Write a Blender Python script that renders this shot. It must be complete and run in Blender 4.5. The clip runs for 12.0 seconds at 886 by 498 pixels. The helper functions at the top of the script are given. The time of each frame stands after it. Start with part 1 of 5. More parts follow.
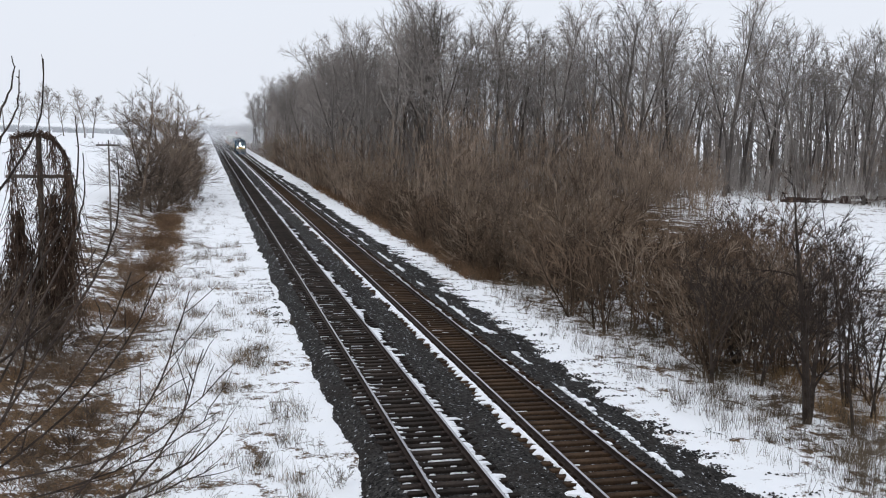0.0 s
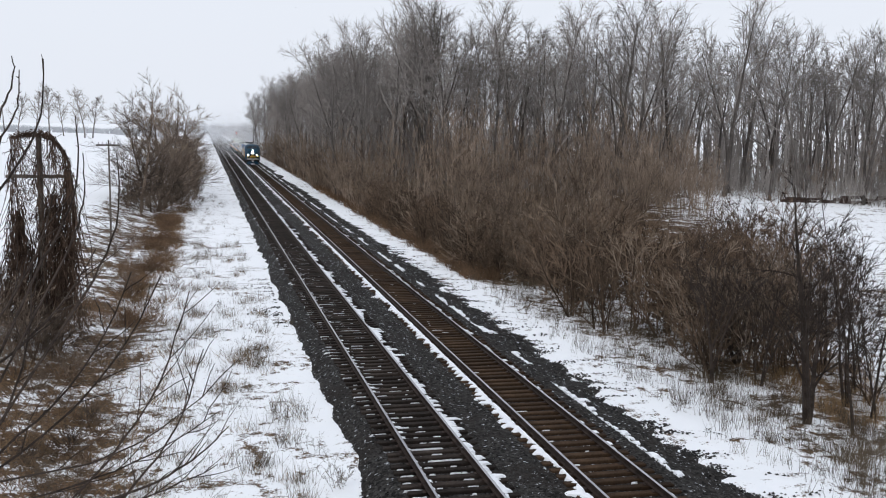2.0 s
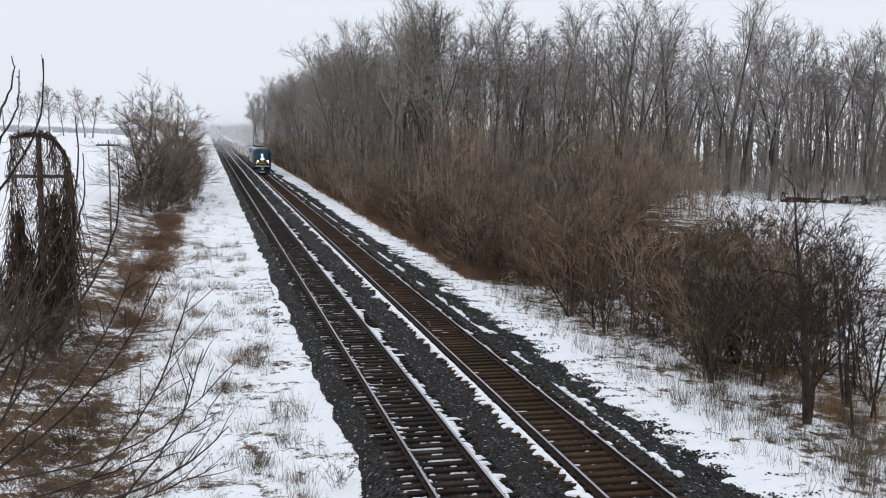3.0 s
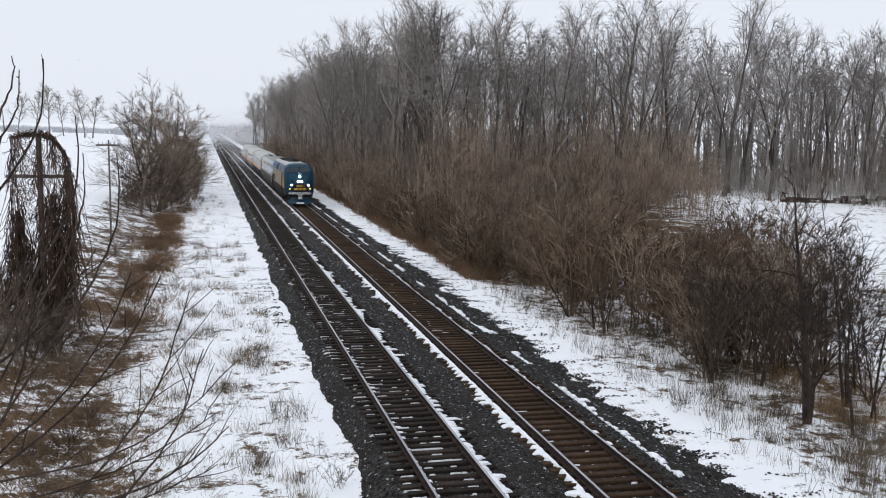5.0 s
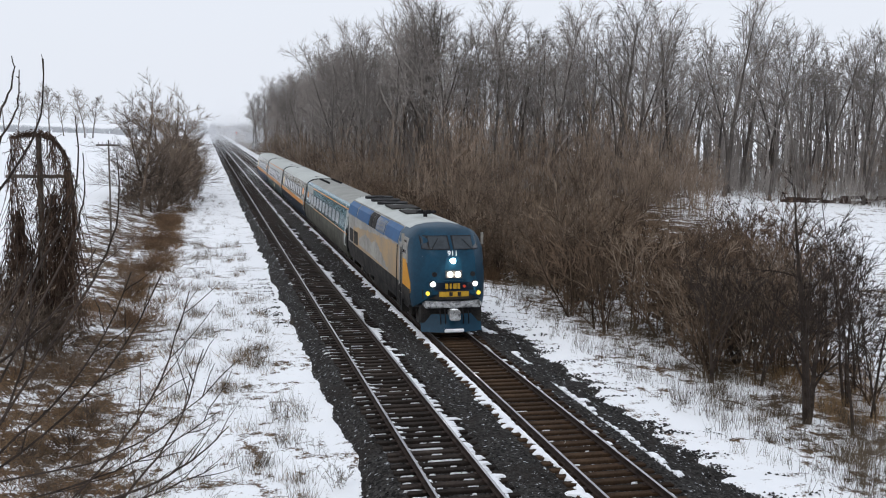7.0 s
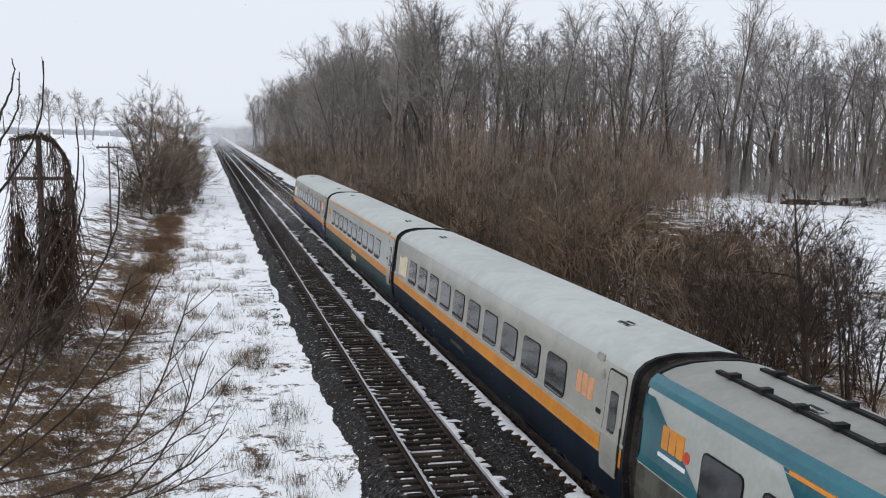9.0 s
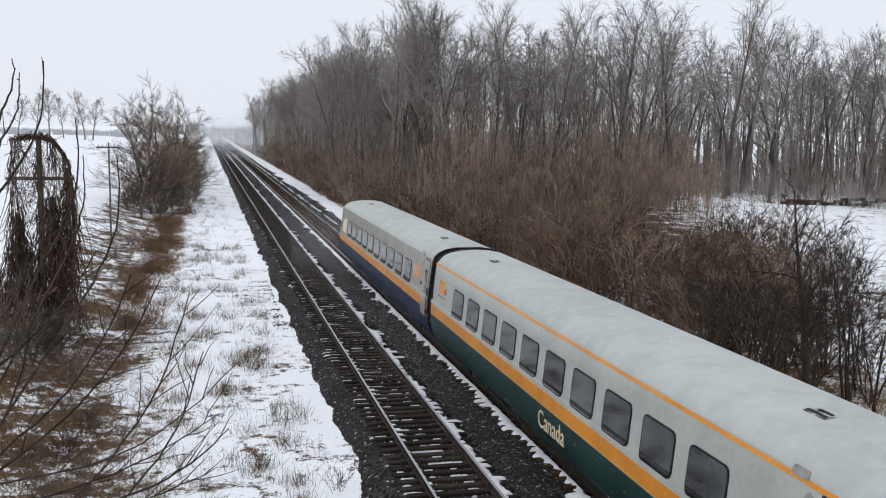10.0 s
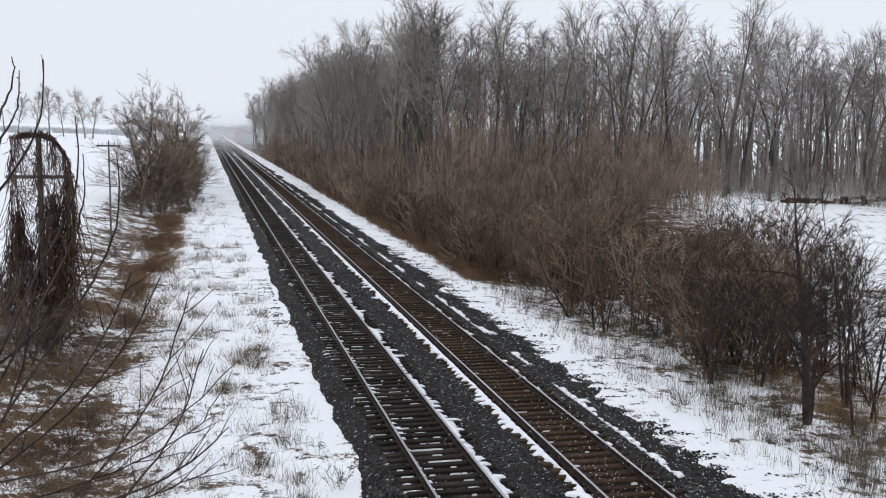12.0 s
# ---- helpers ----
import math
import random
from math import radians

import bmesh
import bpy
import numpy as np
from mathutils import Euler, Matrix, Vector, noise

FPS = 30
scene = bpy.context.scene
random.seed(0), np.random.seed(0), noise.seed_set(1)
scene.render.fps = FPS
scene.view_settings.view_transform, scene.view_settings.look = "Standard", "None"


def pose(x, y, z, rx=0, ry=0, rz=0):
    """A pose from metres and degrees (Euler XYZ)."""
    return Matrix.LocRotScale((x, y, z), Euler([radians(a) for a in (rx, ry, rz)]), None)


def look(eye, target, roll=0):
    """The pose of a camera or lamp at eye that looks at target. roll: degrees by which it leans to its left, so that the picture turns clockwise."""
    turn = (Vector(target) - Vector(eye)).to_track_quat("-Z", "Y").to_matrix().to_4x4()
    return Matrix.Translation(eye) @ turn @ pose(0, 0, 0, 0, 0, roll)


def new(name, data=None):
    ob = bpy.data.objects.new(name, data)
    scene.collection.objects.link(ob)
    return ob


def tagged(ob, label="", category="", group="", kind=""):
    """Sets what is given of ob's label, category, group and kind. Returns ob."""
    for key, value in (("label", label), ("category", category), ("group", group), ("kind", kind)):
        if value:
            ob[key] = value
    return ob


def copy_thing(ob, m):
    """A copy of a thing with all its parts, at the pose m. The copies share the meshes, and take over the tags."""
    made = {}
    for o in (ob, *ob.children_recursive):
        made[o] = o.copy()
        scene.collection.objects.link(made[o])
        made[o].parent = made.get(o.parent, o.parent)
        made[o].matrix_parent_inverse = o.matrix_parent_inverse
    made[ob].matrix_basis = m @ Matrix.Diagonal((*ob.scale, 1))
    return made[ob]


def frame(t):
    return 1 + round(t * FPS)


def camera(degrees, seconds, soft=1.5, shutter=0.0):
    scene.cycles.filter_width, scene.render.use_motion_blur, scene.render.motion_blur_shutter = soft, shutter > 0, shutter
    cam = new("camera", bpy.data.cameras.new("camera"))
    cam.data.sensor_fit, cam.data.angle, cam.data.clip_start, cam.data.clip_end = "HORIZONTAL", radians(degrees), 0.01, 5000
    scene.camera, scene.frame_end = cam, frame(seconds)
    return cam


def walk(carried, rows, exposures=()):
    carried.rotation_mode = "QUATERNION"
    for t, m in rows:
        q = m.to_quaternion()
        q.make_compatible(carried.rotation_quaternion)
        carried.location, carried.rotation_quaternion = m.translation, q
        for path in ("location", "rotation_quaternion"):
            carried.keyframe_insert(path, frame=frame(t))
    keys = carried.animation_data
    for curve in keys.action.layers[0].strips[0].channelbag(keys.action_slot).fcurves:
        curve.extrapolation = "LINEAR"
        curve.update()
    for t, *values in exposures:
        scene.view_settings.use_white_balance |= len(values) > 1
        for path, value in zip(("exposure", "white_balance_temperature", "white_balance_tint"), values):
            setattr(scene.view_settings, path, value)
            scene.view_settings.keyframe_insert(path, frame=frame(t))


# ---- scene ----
EYE = (-5.775, 0.0, 8.308)
AIM = Vector(EYE) + 50 * Vector((0.22609, 0.96683, -0.11880))
cam = camera(46.93, 12.0, soft=1.05)
NODS = [(0.0, 0.0), (7.3, 0.0), (8.7, 0.12), (9.0, 0.12), (9.5, 0.05), (10.0, 0.125), (10.5, 0.085), (11.0, 0.035), (11.5, 0.005), (12.0, 0.035)]
walk(cam, [(t, look(EYE, AIM, 0.7255) @ pose(0, 0, 0, tilt, 0, 0)) for t, tilt in NODS])

# ---- light: a bright overcast winter sky ----
world = bpy.data.worlds.new("winter_sky")
scene.world = world
world.use_nodes = True
wn, wl = world.node_tree.nodes, world.node_tree.links
sky = wn.new("ShaderNodeTexSky")
sky.sky_type, sky.sun_disc = "NISHITA", False
sky.sun_elevation, sky.sun_rotation = radians(32), radians(215)
sky.air_density, sky.dust_density = 1.0, 6.0
bright = wn.new("ShaderNodeMix")
bright.data_type = "RGBA"
bright.inputs["Factor"].default_value = 0.93
thin = wn.new("ShaderNodeVectorMath")
thin.operation = "SCALE"
thin.inputs["Scale"].default_value = 0.1
wl.new(sky.outputs["Color"], thin.inputs[0])
wl.new(thin.outputs["Vector"], bright.inputs["A"])
bright.inputs["B"].default_value = (0.85, 0.895, 0.985, 1)
wl.new(bright.outputs["Result"], wn["Background"].inputs["Color"])
wn["Background"].inputs["Strength"].default_value = 1.0
sun = new("sun", bpy.data.lights.new("sun", "SUN"))
sun.data.energy, sun.data.angle, sun.data.color = 0.6, radians(40), (1.0, 0.97, 0.92)
sun.matrix_world = look((0, 0, 100), (40, 50, 40))
scene.view_settings.exposure = 0.0


# ---- materials ----
def nodes_of(name):
    m = bpy.data.materials.new(name)
    m.use_nodes = True
    n, l = m.node_tree.nodes, m.node_tree.links
    return m, n, l, n["Principled BSDF"]


def noise_node(n, l, vec, scale, detail=4, rough=0.6):
    k = n.new("ShaderNodeTexNoise")
    k.inputs["Scale"].default_value, k.inputs["Detail"].default_value = scale, detail
    k.inputs["Roughness"].default_value = rough
    l.new(vec, k.inputs["Vector"])
    return k.outputs["Fac"]


def ramp(n, l, fac, lo, hi, a=0.0, b=1.0):
    k = n.new("ShaderNodeMapRange")
    k.interpolation_type = "SMOOTHSTEP"
    for key, v in (("From Min", lo), ("From Max", hi), ("To Min", a), ("To Max", b)):
        k.inputs[key].default_value = v
    l.new(fac, k.inputs["Value"])
    return k.outputs["Result"]


def blend(n, l, fac, a, b, kind="MIX"):
    k = n.new("ShaderNodeMix")
    k.data_type, k.blend_type = "RGBA", kind
    for key, v in (("Factor", fac), ("A", a), ("B", b)):
        if isinstance(v, (int, float)):
            k.inputs[key].default_value = v
        elif isinstance(v, tuple):
            k.inputs[key].default_value = (*v, 1)
        else:
            l.new(v, k.inputs[key])
    return k.outputs["Result"]


def sums(n, l, op, a, b):
    k = n.new("ShaderNodeMath")
    k.operation = op
    for i, v in enumerate((a, b)):
        if isinstance(v, (int, float)):
            k.inputs[i].default_value = v
        else:
            l.new(v, k.inputs[i])
    return k.outputs[0]


def bump(n, l, p, height, strength, distance=0.02):
    k = n.new("ShaderNodeBump")
    k.inputs["Strength"].default_value, k.inputs["Distance"].default_value = strength, distance
    l.new(height, k.inputs["Height"])
    l.new(k.outputs["Normal"], p.inputs["Normal"])


def mat(name, dark, light, rough=0.8, metal=0.0, scale=2.0, fine=30.0, relief=0.3, depth=0.02, rand=0.0, spec=0.12, coat=0.0):
    """Two tones mixed by a coarse and a fine noise, with relief; rand varies the tone from thing to thing."""
    m, n, l, p = nodes_of(name)
    tc = n.new("ShaderNodeTexCoord").outputs["Object"]
    a, b = noise_node(n, l, tc, scale), noise_node(n, l, tc, fine, 6, 0.7)
    fac = ramp(n, l, sums(n, l, "ADD", sums(n, l, "MULTIPLY", a, 0.6), sums(n, l, "MULTIPLY", b, 0.4)), 0.36, 0.64)
    col = blend(n, l, fac, dark, light)
    if rand:
        oi = n.new("ShaderNodeObjectInfo").outputs["Random"]
        k = n.new("ShaderNodeHueSaturation")
        l.new(ramp(n, l, oi, 0, 1, 1 - rand, 1 + rand), k.inputs["Value"])
        l.new(col, k.inputs["Color"])
        col = k.outputs["Color"]
    l.new(col, p.inputs["Base Color"])
    p.inputs["Roughness"].default_value, p.inputs["Metallic"].default_value = rough, metal
    p.inputs["Specular IOR Level"].default_value = spec
    p.inputs["Coat Weight"].default_value = coat
    if relief:
        bump(n, l, p, b, relief, depth)
    return m


def glow(name, colour, strength):
    m, n, l, p = nodes_of(name)
    p.inputs["Base Color"].default_value = (*colour, 1)
    p.inputs["Emission Color"].default_value = (*colour, 1)
    p.inputs["Emission Strength"].default_value = strength
    return m


def ground_material():
    m, n, l, p = nodes_of("snowy_ground")
    tc = n.new("ShaderNodeTexCoord").outputs["Object"]
    sep = n.new("ShaderNodeSeparateXYZ")
    l.new(tc, sep.inputs[0])
    x = sep.outputs["X"]
    wave = sums(n, l, "MULTIPLY", sums(n, l, "SUBTRACT", noise_node(n, l, tc, 0.16, 2), 0.5), 7.0)
    left = ramp(n, l, sums(n, l, "ADD", x, wave), -9.8, -7.2, 1.0, 0.42)
    leftout = ramp(n, l, x, -17.5, -13.5, 0.0, 1.0)
    left = sums(n, l, "MULTIPLY", left, leftout)
    right = sums(n, l, "MULTIPLY", ramp(n, l, x, 7.8, 11.5), ramp(n, l, x, 22.0, 60.0, 1.0, 0.25))
    shade = sums(n, l, "MULTIPLY", ramp(n, l, x, 9.0, 10.6), ramp(n, l, sep.outputs["Y"], 50.0, 72.0))
    shade = sums(n, l, "MULTIPLY", shade, ramp(n, l, sums(n, l, "SUBTRACT", x, sums(n, l, "MULTIPLY", sep.outputs["Y"], 0.5)), -12.0, 2.0, 0.13, 0.0))
    cover = sums(n, l, "MAXIMUM", sums(n, l, "MULTIPLY", left, ramp(n, l, sep.outputs["Y"], 26.0, 40.0, 0.165, 0.135)), sums(n, l, "ADD", sums(n, l, "MULTIPLY", right, 0.10), sums(n, l, "ADD", shade, sums(n, l, "MULTIPLY", ramp(n, l, x, 11.8, 14.0, 0.0, 0.03), ramp(n, l, x, 17.0, 20.0, 1.0, 0.0)))))
    big, mid, tiny = noise_node(n, l, tc, 0.35, 3), noise_node(n, l, tc, 1.7, 5, 0.7), noise_node(n, l, tc, 14, 4, 0.7)
    mask = sums(n, l, "ADD", sums(n, l, "ADD", sums(n, l, "MULTIPLY", big, 0.3), sums(n, l, "MULTIPLY", mid, 0.45)), sums(n, l, "MULTIPLY", tiny, 0.25))
    mask = ramp(n, l, sums(n, l, "ADD", mask, cover), 0.60, 0.64)
    litter = blend(n, l, ramp(n, l, noise_node(n, l, tc, 9, 5, 0.75), 0.35, 0.65), (0.022, 0.014, 0.009), (0.165, 0.106, 0.06))
    snow = blend(n, l, mid, (0.86, 0.885, 0.925), (0.92, 0.935, 0.955))
    l.new(blend(n, l, mask, snow, litter), p.inputs["Base Color"])
    p.inputs["Roughness"].default_value = 0.75
    p.inputs["Specular IOR Level"].default_value = 0.1
    bump(n, l, p, sums(n, l, "ADD", mid, sums(n, l, "MULTIPLY", tiny, 0.4)), 0.7, 0.08)
    return m


def ballast_material():
    m, n, l, p = nodes_of("crushed_stone_ballast")
    tc = n.new("ShaderNodeTexCoord").outputs["Object"]
    v = n.new("ShaderNodeTexVoronoi")
    v.inputs["Scale"].default_value = 15
    l.new(tc, v.inputs["Vector"])
    grey = n.new("ShaderNodeSeparateColor")
    l.new(v.outputs["Color"], grey.inputs[0])
    big, mid = noise_node(n, l, tc, 0.5), noise_node(n, l, tc, 5, 5, 0.7)
    stone = blend(n, l, grey.outputs[0], (0.003, 0.003, 0.003), (0.085, 0.081, 0.078))
    stone = blend(n, l, ramp(n, l, big, 0.4, 0.8), stone, (0.03, 0.025, 0.022))
    flakes = sums(n, l, "MULTIPLY", ramp(n, l, grey.outputs[1], 0.86, 0.9), ramp(n, l, mid, 0.5, 0.62))
    l.new(blend(n, l, flakes, stone, (0.72, 0.75, 0.80)), p.inputs["Base Color"])
    p.inputs["Roughness"].default_value = 0.9
    p.inputs["Specular IOR Level"].default_value = 0.08
    bump(n, l, p, v.outputs["Distance"], 1.0, 0.09)
    return m


M = dict(
    ground=ground_material(),
    ballast=ballast_material(),
    stone=mat("dark_stone", (0.009, 0.009, 0.009), (0.066, 0.064, 0.063), 0.85, scale=1.3, fine=9, relief=0),
    snow=mat("fresh_snow", (0.80, 0.83, 0.88), (0.90, 0.92, 0.95), 0.7, scale=3, fine=40, relief=0.4, spec=0.25),
    tie_old=mat("weathered_tie", (0.008, 0.0065, 0.006), (0.04, 0.031, 0.026), 0.9, scale=2, fine=24, relief=0.6, rand=0.35),
    tie_brown=mat("brown_tie", (0.015, 0.009, 0.006), (0.06, 0.037, 0.022), 0.9, scale=2, fine=24, relief=0.6, rand=0.3),
    rail=mat("rusty_rail_steel", (0.02, 0.014, 0.012), (0.06, 0.043, 0.036), 0.7, 0.4, scale=4, fine=60),
    railtop=mat("polished_rail_steel", (0.36, 0.36, 0.38), (0.5, 0.5, 0.52), 0.32, 1.0, scale=0.7, fine=20, relief=0.1),
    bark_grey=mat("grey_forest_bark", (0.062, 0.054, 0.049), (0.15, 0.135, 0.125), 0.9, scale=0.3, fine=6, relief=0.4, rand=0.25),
    # base colour lightened to stand in for haze before the far trees
    hazed=mat("haze_paled_wood", (0.16, 0.143, 0.132), (0.305, 0.282, 0.266), 0.9, scale=0.25, fine=5, relief=0, rand=0.3),
    bark_red=mat("reddish_brush_bark", (0.026, 0.018, 0.013), (0.195, 0.138, 0.097), 0.9, scale=0.35, fine=5, relief=0.3, rand=0.5),
    thicket=mat("grey_brown_sapling_bark", (0.048, 0.035, 0.027), (0.245, 0.192, 0.15), 0.9, scale=0.35, fine=5, relief=0.3, rand=0.45),
    tan_twig=mat("pale_tan_twigs", (0.08, 0.06, 0.043), (0.25, 0.196, 0.15), 0.9, scale=0.35, fine=5, relief=0, rand=0.4),
    bark_dark=mat("dark_wet_bark", (0.02, 0.015, 0.0125), (0.07, 0.054, 0.045), 0.85, scale=3, fine=40, relief=0.5, rand=0.15),
    straw=mat("dry_grass_straw", (0.11, 0.070, 0.036), (0.35, 0.235, 0.13), 0.85, scale=0.8, fine=6, relief=0),
    stalk=mat("grey_brown_stalk", (0.045, 0.036, 0.027), (0.17, 0.135, 0.095), 0.9, scale=0.5, fine=6, relief=0),
    vine=mat("dead_vine_bark", (0.028, 0.018, 0.013), (0.12, 0.08, 0.058), 0.9, scale=1.5, fine=12, relief=0),
    cane=mat("bramble_cane", (0.055, 0.034, 0.021), (0.22, 0.142, 0.088), 0.85, scale=0.6, fine=6, relief=0),
    pole=mat("old_pole_wood", (0.06, 0.05, 0.043), (0.17, 0.145, 0.125), 0.9, scale=1, fine=14, relief=0.5),
    # horizon trees: pale grey-blue base colour paints in the haze of distance
    far=mat("hazed_distant_woods", (0.40, 0.415, 0.44), (0.52, 0.535, 0.56), 0.9, scale=0.05, fine=0.4, relief=0),
    deadwood=mat("pale_dead_wood", (0.16, 0.15, 0.14), (0.30, 0.285, 0.27), 0.85, scale=1, fine=12),
    shed=mat("reddish_log_bark", (0.028, 0.019, 0.016), (0.075, 0.05, 0.042), 0.8, scale=0.5, fine=5),
    beige=mat("warm_grey_coach_paint", (0.28, 0.277, 0.238), (0.355, 0.35, 0.305), 0.27, 0.0, scale=0.6, fine=7, relief=0.06, spec=0.5, coat=0.28),
    roof=mat("snow_dusted_roof_paint", (0.40, 0.425, 0.41), (0.50, 0.525, 0.51), 0.6, 0.0, scale=0.4, fine=3, relief=0.1),
    bare_roof=mat("bare_grey_roof_paint", (0.235, 0.24, 0.222), (0.30, 0.305, 0.285), 0.55, scale=0.5, fine=5, relief=0.05),
    navy=mat("navy_skirt_paint", (0.003, 0.007, 0.014), (0.008, 0.016, 0.03), 0.6, scale=0.7, fine=9, relief=0.08),
    royal=mat("royal_blue_skirt_paint", (0.003, 0.011, 0.036), (0.007, 0.022, 0.066), 0.5, scale=0.7, fine=9, relief=0.08, spec=0.2),
    green=mat("dark_green_skirt_paint", (0.003, 0.022, 0.022), (0.009, 0.045, 0.042), 0.45, scale=0.7, fine=9, relief=0.08, spec=0.3),
    pale=mat("pale_grey_green_paint", (0.34, 0.36, 0.335), (0.43, 0.45, 0.42), 0.3, 0.0, scale=0.6, fine=7, relief=0.05, spec=0.5, coat=0.28),
    cream=mat("cream_panel_paint", (0.62, 0.52, 0.36), (0.74, 0.64, 0.46), 0.5, relief=0),
    pale_orange=mat("faded_orange_emblem", (0.62, 0.28, 0.13), (0.75, 0.38, 0.2), 0.5, scale=4, fine=30, relief=0),
    teal_light=mat("light_teal_paint", (0.004, 0.09, 0.125), (0.012, 0.14, 0.18), 0.27, scale=0.6, fine=8, relief=0.05, spec=0.35, coat=0.28),
    bellows=mat("sooty_bellows_rubber", (0.010, 0.009, 0.008), (0.04, 0.033, 0.026), 0.8, scale=2, fine=16, relief=0.5),
    teal=mat("teal_coach_paint", (0.003, 0.075, 0.10), (0.010, 0.125, 0.155), 0.27, scale=0.6, fine=8, relief=0.06, spec=0.35, coat=0.28),
    orange=mat("orange_stripe_paint", (0.56, 0.20, 0.008), (0.72, 0.28, 0.014), 0.4, scale=0.8, fine=9, relief=0.05, spec=0.3, coat=0.25),
    gold=mat("gold_engine_paint", (0.25, 0.20, 0.138), (0.40, 0.255, 0.11), 0.5, scale=0.55, fine=5, relief=0.06, spec=0.3),
    amber_paint=mat("orange_yellow_paint", (0.52, 0.23, 0.02), (0.68, 0.33, 0.03), 0.5, scale=0.8, fine=9, relief=0.05),
    caked=mat("snow_caked_steel", (0.07, 0.07, 0.07), (0.62, 0.64, 0.66), 0.8, scale=5, fine=22, relief=0.8, depth=0.05),
    blue=mat("deep_blue_engine_paint", (0.0015, 0.026, 0.052), (0.0035, 0.044, 0.084), 0.42, scale=0.7, fine=9, relief=0.06, spec=0.2),
    midblue=mat("mid_blue_engine_paint", (0.004, 0.055, 0.165), (0.010, 0.095, 0.24), 0.42, scale=0.7, fine=9, relief=0.06, spec=0.15),
    silver=mat("dirty_silver_paint", (0.20, 0.19, 0.172), (0.36, 0.35, 0.322), 0.5, scale=0.8, fine=6, relief=0.08),
    grime=mat("grime_covered_grey_paint", (0.04, 0.039, 0.031), (0.11, 0.106, 0.088), 0.7, scale=0.7, fine=6, relief=0.1),
    dark=mat("grimy_underframe_steel", (0.012, 0.012, 0.013), (0.05, 0.046, 0.042), 0.75, 0.2, scale=1.5, fine=16, relief=0.4),
    black=mat("black_rubber", (0.008, 0.008, 0.009), (0.025, 0.025, 0.027), 0.7, scale=2, fine=20),
    steel=mat("wheel_steel", (0.07, 0.06, 0.055), (0.16, 0.15, 0.14), 0.55, 0.7, scale=2, fine=20),
    glass=mat("tinted_coach_glass", (0.004, 0.005, 0.006), (0.034, 0.038, 0.042), 0.08, 0.0, scale=1.6, fine=5, relief=0.04, depth=0.004, spec=0.5),
    screen=mat("dark_blue_grey_windshield", (0.012, 0.018, 0.024), (0.03, 0.04, 0.05), 0.12, scale=0.8, fine=4, relief=0, spec=0.4),
    white=mat("white_lettering", (0.70, 0.72, 0.74), (0.8, 0.82, 0.84), 0.5, relief=0),
    yellow=mat("yellow_marking", (0.38, 0.22, 0.02), (0.56, 0.34, 0.04), 0.5, relief=0),
    red=mat("red_marking", (0.5, 0.06, 0.03), (0.6, 0.09, 0.05), 0.5, relief=0),
    lamp=glow("headlight_glow", (1.0, 0.97, 0.88), 45.0),
    amber=glow("amber_marker_glow", (1.0, 0.7, 0.08), 0.7),
    signal=glow("red_signal_glow", (1.0, 0.12, 0.06), 2.0),
)


# ---- mesh helpers ----
class Geo:
    """Collects vertices and faces for one mesh."""

    def __init__(self):
        self.v, self.f = [], []

    def add(self, verts, faces):
        k = len(self.v)
        self.v.extend(tuple(float(c) for c in q) for q in verts)
        self.f.extend(tuple(k + i for i in q) for q in faces)
        return self

    def box(self, cx, cy, cz, sx, sy, sz):
        v = [(cx + sx * a / 2, cy + sy * b / 2, cz + sz * c / 2) for c in (-1, 1) for b in (-1, 1) for a in (-1, 1)]
        return self.add(v, [(0, 2, 3, 1), (4, 5, 7, 6), (0, 1, 5, 4), (2, 6, 7, 3), (0, 4, 6, 2), (1, 3, 7, 5)])

    def cyl(self, c, axis, r, length, n=16, r2=None):
        r2 = r if r2 is None else r2
        ax = Vector(axis).normalized()
        u = ax.orthogonal().normalized()
        w = ax.cross(u)
        v = []
        for s, rr in ((-0.5, r), (0.5, r2)):
            for i in range(n):
                a = 2 * math.pi * i / n
                v.append(Vector(c) + ax * length * s + (u * math.cos(a) + w * math.sin(a)) * rr)
        f = [(i, (i + 1) % n, n + (i + 1) % n, n + i) for i in range(n)]
        return self.add(v, f + [tuple(range(n))[::-1], tuple(range(n, 2 * n))])

    def loft(self, rings, closed=True, caps=False):
        n = len(rings[0])
        v = [q for ring in rings for q in ring]
        f = []
        for k in range(len(rings) - 1):
            for i in range(n if closed else n - 1):
                j = (i + 1) % n
                f.append((k * n + i, k * n + j, (k + 1) * n + j, (k + 1) * n + i))
        if caps:
            f += [tuple(range(n))[::-1], tuple(range((len(rings) - 1) * n, len(rings) * n))]
        return self.add(v, f)

    def tube(self, pts, r0, r1, n=4):
        """A bent tapering tube along pts."""
        rings = []
        m = len(pts) - 1
        for i, q in enumerate(pts):
            d = (Vector(pts[min(i + 1, m)]) - Vector(pts[max(i - 1, 0)])).normalized()
            u = d.orthogonal().normalized()
            w = d.cross(u)
            r = r0 + (r1 - r0) * i / m
            rings.append([Vector(q) + (u * math.cos(2 * math.pi * k / n) + w * math.sin(2 * math.pi * k / n)) * r for k in range(n)])
        return self.loft(rings, caps=True)


